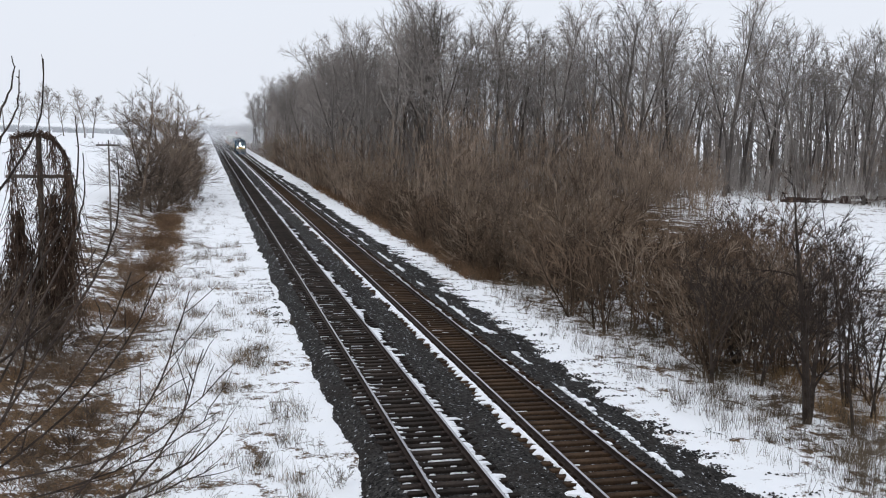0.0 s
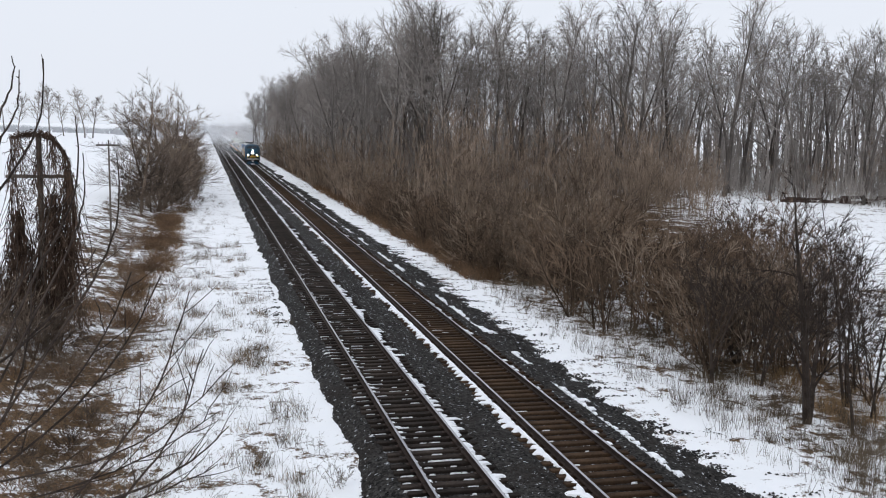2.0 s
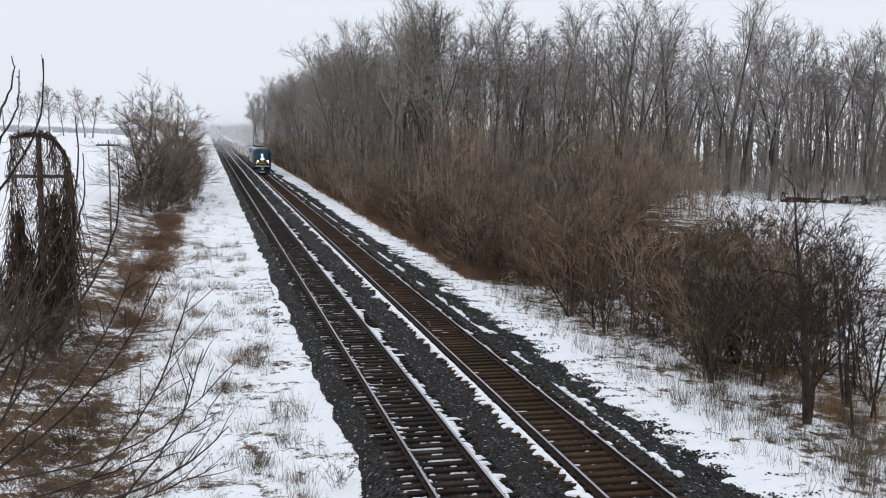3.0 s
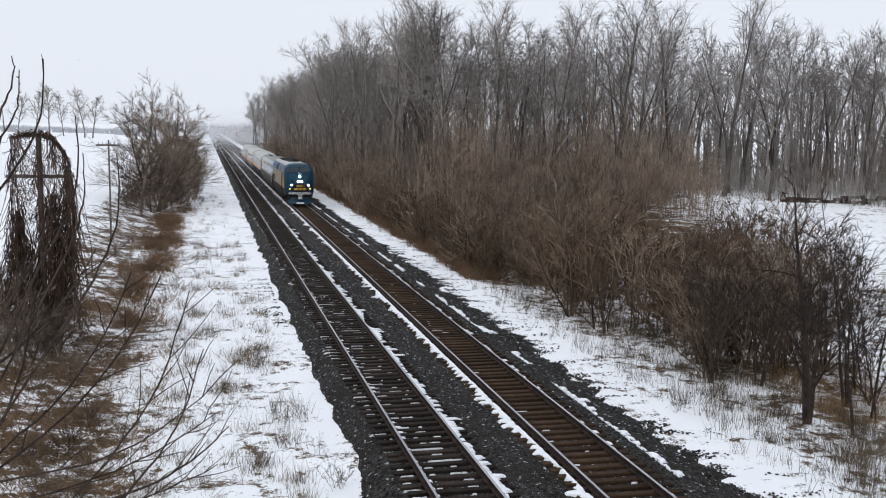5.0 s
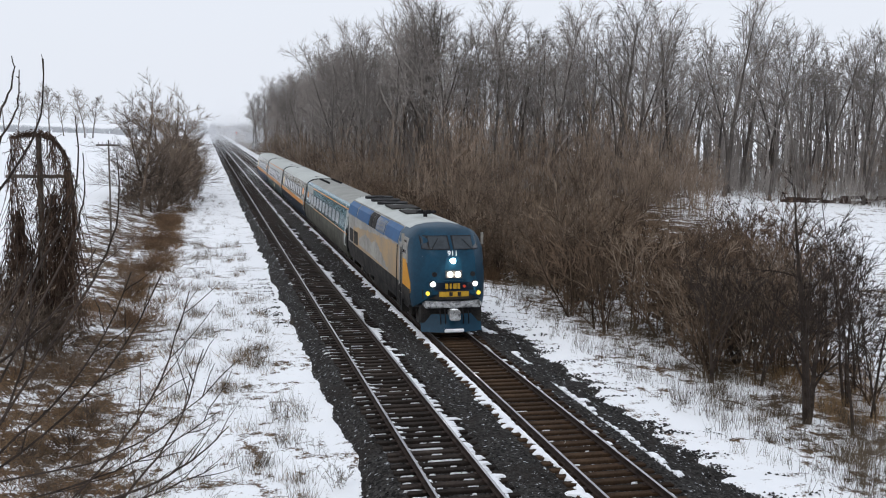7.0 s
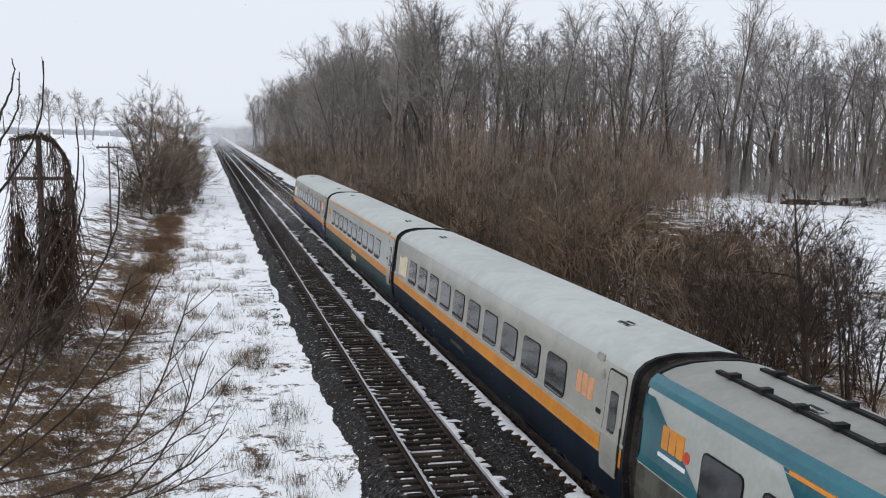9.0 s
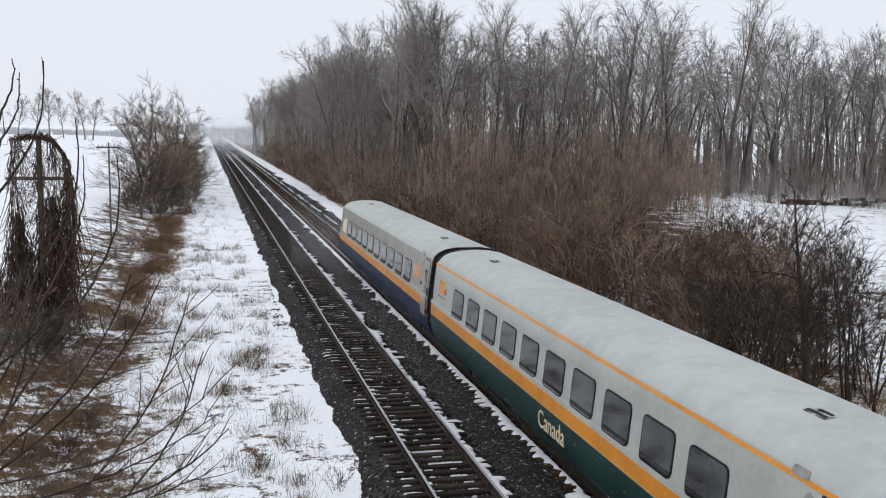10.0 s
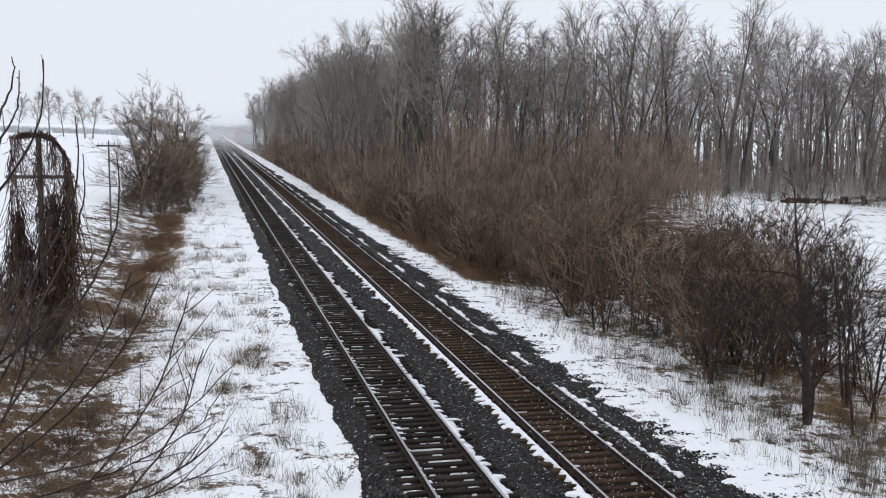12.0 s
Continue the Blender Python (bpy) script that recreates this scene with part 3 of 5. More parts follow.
def deep_woods():
    """The crowded inside of the wood: further trunks and undergrowth that cannot be told apart."""
    rng = random.Random(23)
    bank = [tree_segments(random.Random(700 + i), height=h, radius=h * 0.0095, crown_from=0.3, limbs=13, limb_len=h * 0.24, twigs=2, fork=0.75, twig_r=0.026, subs=3, lift=0.06) for i, h in enumerate((21, 19.5, 22.5, 18))]
    low = [tree_segments(random.Random(720 + i), height=h, radius=0.05, crown_from=0.1, limbs=6, limb_len=h * 0.36, twigs=3, fork=0.5, stems=2, twig_r=0.04, subs=1) for i, h in enumerate((6, 4.5, 8.5))]
    rows = []

    def plant(kind, x, y, size):
        trunks, crown = kind
        a = np.array([q for k in trunks for q in k] + crown)
        t = rng.uniform(0, 6.28)
        c, s_ = math.cos(t), math.sin(t)
        b = a.copy() * size
        for k in (0, 3):
            b[:, k] = (a[:, k] * c - a[:, k + 1] * s_) * size + x
            b[:, k + 1] = (a[:, k] * s_ + a[:, k + 1] * c) * size + y
            b[:, k + 2] += land(x, y)
        rows.append(b)

    for _ in range(150):
        x = rng.uniform(13, 112)
        plant(bank[rng.randrange(4)], x, wood_front(x) + rng.uniform(30, 66), rng.uniform(0.85, 1.08))
    for _ in range(200):
        x = rng.uniform(36, 110)
        plant(low[rng.randrange(2)], x, wood_front(x) + rng.uniform(-3, 4), rng.uniform(0.4, 0.95))
    for _ in range(110):
        y = 130 + 190 * rng.random()
        plant(low[rng.randrange(3)], rng.uniform(11, 30), y, rng.uniform(0.9, 1.6))
    for _ in range(170):
        x = rng.uniform(42, 116)
        plant(low[rng.randrange(3)], x, wood_front(x) + rng.uniform(14, 70), rng.uniform(1.0, 1.8))
    for _ in range(230):
        x = rng.uniform(12, 110)
        plant(low[rng.randrange(3)], x, wood_front(x) + rng.uniform(0, 55), rng.uniform(0.5, 1.0))
    for _ in range(820):
        x = rng.uniform(14, 118)
        y = wood_front(x) + rng.uniform(12, 80)
        z, h, r = land(x, y), rng.uniform(11, 17), rng.uniform(0.09, 0.2)
        rows.append(np.array([(x, y, z - 0.3, x + rng.gauss(0, 0.3), y, z + h * 0.5, r, r * 0.8), (x, y, z + h * 0.45, x + rng.gauss(0, 0.8), y, z + h, r * 0.75, 0.03)]))
    # thin scrub under the trees
    stems = []
    for _ in range(5200):
        x = rng.uniform(34, 118)
        y = wood_front(x) + rng.uniform(-2.5, 34)
        z, h = land(x, y), rng.uniform(1.2, 4.8)
        stems.append((x, y, z - 0.1, x + rng.gauss(0, 0.28) * h, y + rng.gauss(0, 0.28) * h, z + h, rng.uniform(0.02, 0.04), 0.0))
    rows.append(np.array(stems))
    # trunks and undergrowth share the pale tone that carries the haze
    tagged(new("deep_woods", quick_mesh("deep_woods", np.concatenate(rows), M["hazed"])), "crowded grey trunks and undergrowth deep in the wood", "woods", kind="stuff")
    # the brown thicket that fills the gap between saplings and wood
    rows.clear()
    thick = [tree_segments(random.Random(740 + i), height=h, radius=0.06, crown_from=0.12, limbs=10, limb_len=h * 0.25, twigs=4, fork=0.5, stems=2, twig_r=0.022, subs=1) for i, h in enumerate((11.5, 9.5, 13, 8))]
    for _ in range(115):
        y = rng.uniform(84, 128)
        plant(thick[rng.randrange(4)], rng.uniform(11.4, 13 + (y - 50) * 0.60), y, rng.uniform(0.75, 1.1))
    for _ in range(75):
        y = rng.uniform(88, 120)
        plant(thick[rng.randrange(4)], 0.43 * y + rng.uniform(-5.5, 4.5), y, rng.uniform(0.4, 0.8))
    for _ in range(100):
        x = rng.uniform(42, 104)
        plant(thick[rng.randrange(4)], x, wood_front(x) + rng.uniform(1, 34), rng.uniform(0.45, 0.95))
    for _ in range(95):
        plant(low[rng.randrange(3)], rng.uniform(9.9, 12.5), 108 + 150 * rng.random() ** 1.3, rng.uniform(0.5, 0.95))
    for _ in range(100):
        plant(thick[rng.randrange(4)], rng.uniform(10.0, 14.5), 118 + 170 * rng.random() ** 1.3, rng.uniform(0.5, 0.85))
    tagged(new("sapling_thicket", quick_mesh("sapling_thicket", np.concatenate(rows), M["thicket"])), "dense grey-brown thicket of saplings below the wood", "thicket", kind="stuff")


def brush():
    """The nearer hedge of bushes between the track and the field."""
    rng = random.Random(31)
    kinds = [Plant("hedge_bush", "dense bare brown bush growing beside the track", "bush", "bushes beside the track", M["bark_red"], 300 + i, twig_mat=(M["bark_red"], M["bark_red"], M["bark_red"], M["bark_red"], M["tan_twig"])[i],
                   height=h, radius=0.04, crown_from=0.12, limbs=7, limb_len=ll, twigs=3, fork=0.85, stems=s, twig_r=0.011, lift=0.05, subs=2)
             for i, (h, ll, s) in enumerate(((3.9, 1.6, 5), (3.3, 1.5, 5), (4.8, 1.9, 4), (2.7, 1.3, 5), (4.2, 1.7, 4)))]
    for k in range(150):
        y = 33 + 31 * rng.random()
        x = rng.uniform(11.6, 16.5 + (y - 28) * 0.36)
        kinds[rng.randrange(5)].put(x, y, rng.uniform(0, 360), rng.choice((rng.uniform(0.7, 1.05), rng.uniform(1.0, 1.3), rng.uniform(1.2, 1.45))) * (1 - 0.35 * step(15, 20, x)))
    for x, y, k, size in ((16.4, 30.0, 3, 0.8), (16.0, 32.4, 0, 0.7), (17.4, 29.6, 4, 0.8), (15.6, 33.6, 3, 0.9), (17.6, 32.6, 1, 0.8)):
        kinds[k].put(x, y, 55 * x, size)
    for k in range(36):
        y = 42 + 23 * rng.random()
        x = rng.uniform(14.5, 20.0 + (y - 28) * 0.42)
        kinds[rng.choice((0, 2))].put(x, y, rng.uniform(0, 360), rng.uniform(1.05, 1.35))
    for k in range(85):
        y = 60 + 56 * rng.random() ** 1.2
        x = 10.3 + (2.2 + 0.05 * (y - 60)) * rng.random() ** 1.3
        kinds[rng.randrange(5)].put(x, y, rng.uniform(0, 360), rng.uniform(0.7, 1.15))
    dark = [Plant("bank_bush", "low dark brown thorny bush on the bank", "bush", "bushes on the bank", M["thicket"], 330 + i,
                  height=h, radius=0.03, crown_from=0.08, limbs=8, limb_len=1.2, twigs=4, fork=0.8, stems=6, twig_r=0.007, lift=0.02, subs=3)
            for i, h in enumerate((2.0, 1.5, 2.6))]
    for k in range(9):
        y = 24 + 62 * rng.random() ** 1.3
        dark[rng.randrange(3)].put(rng.uniform(-16 if y < 58 else -11.8, -9.4), y, rng.uniform(0, 360), rng.uniform(0.6, 1.05))
    for x, y, k, size in ((-12.6, 38.5, 2, 1.35), (-11.2, 38.8, 2, 1.1), (-13.4, 37.0, 0, 1.3), (-11.8, 37.4, 2, 1.1), (-10.4, 36.6, 0, 1.2), (-13.4, 39.4, 2, 1.5), (-12.6, 40.4, 2, 1.3), (-11.3, 40.2, 2, 1.3), (-14.1, 41.0, 2, 1.6), (-12.0, 35.4, 0, 1.0), (-11.0, 34.6, 0, 0.8), (-14.2, 36.2, 2, 1.0), (-9.3, 24.0, 1, 0.6), (-9.9, 25.6, 0, 0.55), (-9.0, 26.4, 1, 0.5), (-10.4, 27.4, 0, 0.7), (-9.5, 28.6, 1, 0.6), (-9.2, 31.0, 1, 0.6), (-10.2, 33.0, 0, 0.6), (-8.7, 24.6, 1, 0.45)):
        dark[k].put(x, y, 70 * x, size)
    # single small trees at the near end
    for i, (x, y, h, s, ll, r) in enumerate(((12.5, 27.9, 8.4, 3, 1.9, 0.14), (11.9, 33.2, 5.4, 2, 2.0, 0.08), (13.6, 32.6, 4.8, 3, 1.8, 0.06), (13.4, 26.6, 8.2, 1, 1.5, 0.05), (15.2, 29.6, 7.2, 3, 1.7, 0.06), (14.6, 35.5, 4.8, 4, 2.0, 0.08), (14.9, 28.0, 6.8, 2, 1.9, 0.05), (16.6, 31.0, 6.4, 3, 1.9, 0.05), (17.2, 34.0, 5.6, 4, 1.8, 0.05))):
        p = Plant("roadside_tree", "small bare dark tree standing in the snow near the track", "tree", "small trees near the track", M["bark_dark"], 400 + i,
                  height=h, radius=r, crown_from=0.27, limbs=12, limb_len=ll, twigs=5, fork=0.7, stems=s, twig_r=0.008, subs=4, lift=0.07)
        p.put(x, y, 40 * i)


def left_side():
    rng = random.Random(41)
    hedge = [Plant("hedgerow_tree", "bare brown hedgerow tree beside the snowy bank", "tree", "hedgerow trees", M["thicket"], 500 + i,
                   height=h, radius=r, crown_from=0.14, limbs=n, limb_len=ll, twigs=7, fork=0.8, stems=s, twig_r=0.0145, subs=5, lift=0.06)
             for i, (h, ll, s, r, n) in enumerate(((13.0, 4.8, 1, 0.17, 22), (10.0, 3.0, 3, 0.10, 14), (6.4, 2.2, 4, 0.05, 10), (9.5, 3.4, 2, 0.1, 14)))]
    for x, y, k, size in ((-11.0, 101, 0, 1.0), (-12.3, 103, 1, 0.8), (-10.1, 104, 3, 1.0), (-9.6, 106, 1, 0.95), (-9.0, 112, 0, 0.97), (-9.9, 116, 1, 1.2), (-8.2, 121, 1, 1.2), (-9.2, 127, 0, 1.0), (-7.7, 134, 1, 1.2), (-8.5, 141, 0, 0.95), (-7.2, 150, 1, 1.12), (-8.0, 158, 0, 0.78), (-6.9, 168, 1, 0.92), (-7.8, 180, 1, 0.9), (-6.8, 196, 1, 0.9), (-7.4, 214, 0, 0.7), (-10.6, 108, 0, 0.9), (-8.7, 118, 0, 0.95), (-8.0, 130, 0, 0.95), (-7.6, 146, 1, 1.0), (-9.6, 110, 3, 1.1), (-8.4, 124, 3, 1.1), (-7.9, 138, 3, 1.1)):
        hedge[k].put(x - 0.8, y, rng.uniform(0, 360), size)
    for x, y, k, size in ((-10.6, 97, 2, 0.6), (-9.2, 101, 2, 0.8), (-9.4, 107, 2, 1.0), (-8.5, 111, 2, 1.1), (-8.8, 117, 2, 1.15), (-7.6, 124, 2, 1.15), (-7.3, 131, 2, 1.1), (-6.9, 141, 2, 1.1), (-6.5, 152, 2, 1.1), (-6.3, 165, 2, 1.1), (-6.2, 180, 2, 1.1), (-5.4, 116, 2, 0.42), (-11.8, 108, 2, 0.6), (-12.4, 104, 2, 0.8), (-12.0, 99, 2, 0.7), (-11.2, 112, 2, 1.0), (-6.6, 112, 2, 0.7), (-6.2, 120, 2, 0.75), (-6.0, 128, 2, 0.8), (-5.9, 138, 2, 0.8), (-5.8, 150, 2, 0.85), (-7.6, 108, 2, 0.8), (-7.0, 118, 2, 0.9)):
        hedge[k].put(x - 0.8, y, rng.uniform(0, 360), size)
    # trunk and twigs alike take the haze-lightened colour
    far_tree = [Plant("field_tree", "tall bare tree far across the snowy field", "tree", "trees beyond the field", M["hazed"], 600 + i,
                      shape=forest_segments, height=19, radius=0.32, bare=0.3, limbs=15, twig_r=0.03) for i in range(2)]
    for k, (x, y, size) in enumerate(((-69, 420, 0.95), (-64.5, 425, 1.05), (-60, 430, 0.95), (-51, 420, 0.98), (-48.5, 424, 0.95), (-77, 430, 0.8), (-56.5, 440, 0.7))):
        far_tree[k % 2].put(x, y, rng.uniform(0, 360), size)


def hazed_distant_woods():
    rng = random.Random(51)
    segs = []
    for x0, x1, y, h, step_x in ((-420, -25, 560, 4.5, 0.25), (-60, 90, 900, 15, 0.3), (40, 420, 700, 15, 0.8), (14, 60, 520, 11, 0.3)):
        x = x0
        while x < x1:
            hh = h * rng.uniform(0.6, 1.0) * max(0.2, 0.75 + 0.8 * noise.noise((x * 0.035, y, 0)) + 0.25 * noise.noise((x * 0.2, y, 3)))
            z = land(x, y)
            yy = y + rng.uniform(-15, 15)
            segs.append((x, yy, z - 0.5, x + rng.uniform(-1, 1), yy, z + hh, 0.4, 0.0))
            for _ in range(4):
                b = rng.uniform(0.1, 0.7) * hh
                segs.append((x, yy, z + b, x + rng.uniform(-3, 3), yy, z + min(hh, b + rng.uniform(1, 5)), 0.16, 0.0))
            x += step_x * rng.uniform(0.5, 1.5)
    tagged(new("far_woods", quick_mesh("far_woods", segs, M["far"])), "line of distant bare woods along the horizon, coloured pale for haze", "woods", kind="stuff")


def grasses():
    rng = random.Random(61)

    def blades(name, n, spot, material, low, high, r, label, lean=0.25):
        segs = []
        while len(segs) < n:
            x, y = spot()
            z = land(x, y)
            for _ in range(rng.randrange(3, 9)):
                a, b = x + rng.gauss(0, 0.12), y + rng.gauss(0, 0.12)
                h = rng.uniform(low, high)
                segs.append((a, b, z - 0.05, a + rng.gauss(0, lean) * h, b + rng.gauss(0, lean) * h, z + h, r, 0.0))
        tagged(new(name, quick_mesh(name, segs, material)), label, "grass", kind="stuff")

    def right_spot():
        y = 17 + 90 * rng.random() ** 1.7
        while True:
            x = 8.4 + 6.0 * rng.random() ** 0.5
            if noise.noise((x * 0.8, y * 0.5, 31.0)) > rng.uniform(-0.45, 0.35):
                return x, y

    def edge_spot():
        y = 58 + 90 * rng.random() ** 1.5
        return 9.2 + 2.4 * rng.random(), y

    def left_spot():
        y = 20 + 110 * rng.random() ** 1.6
        while True:
            x = -3.2 - 7 * rng.random() ** 0.7
            if noise.noise((x * 0.6, y * 0.35, 3.0)) > rng.uniform(-0.1, 0.5) - 0.35 * step(6, 9, -x):
                return x, y

    def brown_spot():
        y = 22 + 110 * rng.random() ** 1.6
        while True:
            x = rng.uniform(-16.5 if y < 52 else -10.8, -7.0)
            if y < 44 or noise.noise((x * 0.55, y * 0.2, 14.0)) > rng.uniform(-0.3, 0.3) + 0.5 * step(8.0, 7.0, -x):
                return x, y

    def hedge_spot():
        while True:
            x, y = rng.gauss(-9.3, 1.1), rng.uniform(46, 112)
            if noise.noise((x * 0.5, y * 0.12, 8.0)) > rng.uniform(-0.15, 0.45):
                return x, y

    blades("dry_grass_verge", 27000, right_spot, M["stalk"], 0.15, 0.8, 0.0065, "thin dry grass stalks standing in the snow")
    blades("dry_weeds", 9000, left_spot, M["stalk"], 0.08, 0.5, 0.006, "low dry weeds poking through the snow", 0.5)
    blades("dead_grass_bank", 7500, brown_spot, M["cane"], 0.12, 0.5, 0.012, "matted brown dead grass on the bank", 0.8)
    blades("tawny_grass_bank", 7000, brown_spot, M["straw"], 0.1, 0.4, 0.012, "flattened tawny grass on the bank", 0.9)
    blades("hedge_grass", 9000, hedge_spot, M["cane"], 0.15, 0.7, 0.012, "reddish-brown dead grass at the foot of the hedgerow", 0.8)
    blades("rusty_grass", 2600, lambda: (rng.uniform(13.4, 18.0), rng.uniform(26.5, 34.0)), M["straw"], 0.2, 0.8, 0.007, "rusty brown tufts of tall dead grass under the small trees", 0.35)
    blades("edge_grass", 9000, edge_spot, M["cane"], 0.2, 1.0, 0.013, "tawny dead grass and weeds at the foot of the thicket", 0.35)
    clumps = [(rng.uniform(-7.4, -3.0), 21 + 60 * rng.random() ** 1.4) for _ in range(75)]

    def clump_spot():
        x, y = clumps[rng.randrange(75)]
        return x + rng.gauss(0, 0.22), y + rng.gauss(0, 0.3)

    blades("weed_clumps", 3600, clump_spot, M["stalk"], 0.15, 0.75, 0.006, "scattered clumps of dry weeds standing in the snow", 0.35)
    blades("tawny_tufts", 1800, clump_spot, M["straw"], 0.08, 0.4, 0.007, "flattened tawny tufts lying in the snow", 0.8)
    # arching bramble canes
    segs = []
    for _ in range(2400):
        x, y = brown_spot()
        if x > -8.6 or y > 75:
            continue
        bent(rng, (x, y, land(x, y)), (rng.gauss(0, 0.5), rng.gauss(0, 0.5), 1), rng.uniform(0.8, 2.0), 0.012, 0.0, 4, 0.2, -0.22, segs)
    tagged(new("brambles", quick_mesh("brambles", segs, M["cane"])), "tangled brown bramble canes on the bank", "brambles", kind="stuff")


def weeds():
    """Single dry weeds that stand out of the snow on both sides of the line."""
    kinds = [Plant("dry_weed", "dark dry weed with thin branching stalks standing in snow", "weed", "dry weeds in the snow", M["stalk"], 800 + i,
                   height=h, radius=0.011, crown_from=0.3, limbs=5, limb_len=h * 0.34, twigs=2, fork=0.5, stems=s, twig_r=0.0055, subs=2, lift=0.08) for i, (h, s) in enumerate(((1.15, 4), (0.85, 5), (1.4, 3)))]
    rng = random.Random(88)
    left = ((-3.8, 30.5), (-5.5, 31.1), (-5.9, 33.8), (-4.6, 34.3), (-4.1, 38.5), (-6.5, 70.2), (-4.1, 90.6), (-4.8, 125.4), (-8.2, 56.6), (-2.5, 45.1), (-2.6, 24.5), (-3.0, 27.2), (-6.6, 38.9))
    right = ((10.3, 25.8), (8.9, 28.7), (9.1, 46.8), (10.5, 45.7), (8.8, 32.7), (8.4, 48.5), (11.8, 43.5), (11.3, 30.0), (11.6, 24.6), (11.9, 35.6))
    for x, y in left + right:
        for _ in range(rng.randrange(1, 4)):
            kinds[rng.randrange(3)].put(x + rng.gauss(0, 0.2), y + rng.gauss(0, 0.35), rng.uniform(0, 360), rng.uniform(0.55, 1.0))
    for _ in range(45):
        y = 22 + 60 * rng.random() ** 1.5
        x = rng.uniform(-7.6, -3.2) if rng.random() < 0.5 else rng.uniform(8.6, 12.0)
        kinds[rng.randrange(3)].put(x, y, rng.uniform(0, 360), rng.uniform(0.4, 0.8))


def telegraph_pole(x, y, height, arms, label, r=0.13):
    base = land(x, y)
    root = tagged(new("telegraph_pole"), label, "pole", "old telegraph poles")
    root.location = (x, y, base)
    part("pole", Geo().tube([(0, 0, -0.4), (0.02, 0, height * 0.5), (0, 0, height)], r, r * 0.7, 10), M["pole"], root, smooth=True)
    for z, w in arms:
        arm = part("crossarm", Geo().box(0, -0.14, z, w, 0.1, 0.12), M["pole"], root, bevel=0.01)
        for k in range(6):
            px = -w / 2 + 0.15 + k * (w - 0.3) / 5
            part("insulator_pin", Geo().cyl((px, -0.14, z + 0.13), (0, 0, 1), 0.02, 0.16, 6), M["pole"], arm)
    return root


def vine_cover(x, y, top):
    """Old vines hanging from the crossarms of the nearer pole."""
    rng = random.Random(71)
    segs = []

    base = land(x, y)

    def roof(a):
        """The arch of the crown of vines over the pole."""
        return top - 0.02 - 0.12 * step(-0.3, -1.0, a) - 1.3 * max(0.0, a - 0.1) ** 2

    # loose lattice of tendrils under the arch
    for k in range(720):
        a = rng.uniform(-1, 1)
        z0 = rng.uniform(base + 0.45 * (top - base), roof(a))
        bent(rng, (x + a * 1.02, y - 0.1 + rng.gauss(0, 0.2), z0), (rng.gauss(0, 0.6), rng.gauss(0, 0.4), -1), rng.uniform(0.3, 0.9), 0.011, 0.006, 5, 0.5, -0.1, segs)
    # the thick rim
    for k in range(150):
        a0 = rng.uniform(-1.0, 0.85)
        pts = [(x + a * 1.05 + rng.gauss(0, 0.03), y + rng.gauss(0, 0.15), roof(a) + rng.gauss(-0.03, 0.085)) for a in np.linspace(a0, min(1.02, a0 + 0.4), 5)]
        segs += [(*pts[i], *pts[i + 1], 0.012, 0.009) for i in range(4)]
    # columns of matted strands that reach the ground
    for mid, wide, high, n in ((-0.74, 0.22, 0.66, 260), (0.42, 0.22, 0.74, 290), (0.98, 0.12, 0.86, 200), (0.02, 0.07, 1.0, 50), (-0.95, 0.07, 0.95, 50), (-0.2, 0.3, 0.42, 90)):
        for k in range(n):
            z0 = base + (top - base) * high * rng.uniform(0.35, 1.0)
            far = min(1.0, (base + (top - base) * high - z0) / 2.2)
            px = x + mid * 1.05 + rng.gauss(0, wide * (0.45 + 0.9 * far))
            bent(rng, (px, y + rng.gauss(0, 0.2), min(z0, roof(mid) - 0.05)), (rng.gauss(0, 0.12), rng.gauss(0, 0.12), -1), rng.uniform(0.9, 2.4), 0.019, 0.009, 6, 0.16, -0.12, segs)
    # strands from the rim down to the columns
    for k in range(70):
        a = rng.choice((rng.uniform(-1, -0.6), rng.uniform(0.75, 1.02), rng.uniform(0.3, 0.55)))
        bent(rng, (x + a * 1.04, y + rng.gauss(0, 0.15), roof(a)), (rng.gauss(0, 0.06), rng.gauss(0, 0.1), -1), rng.uniform(1.0, 3.4), 0.013, 0.007, 8, 0.13, -0.1, segs)
    tagged(new("hanging_vines", quick_mesh("hanging_vines", segs, M["vine"])), "curtain of dead brown vines hanging over an old pole", "vines", kind="stuff")


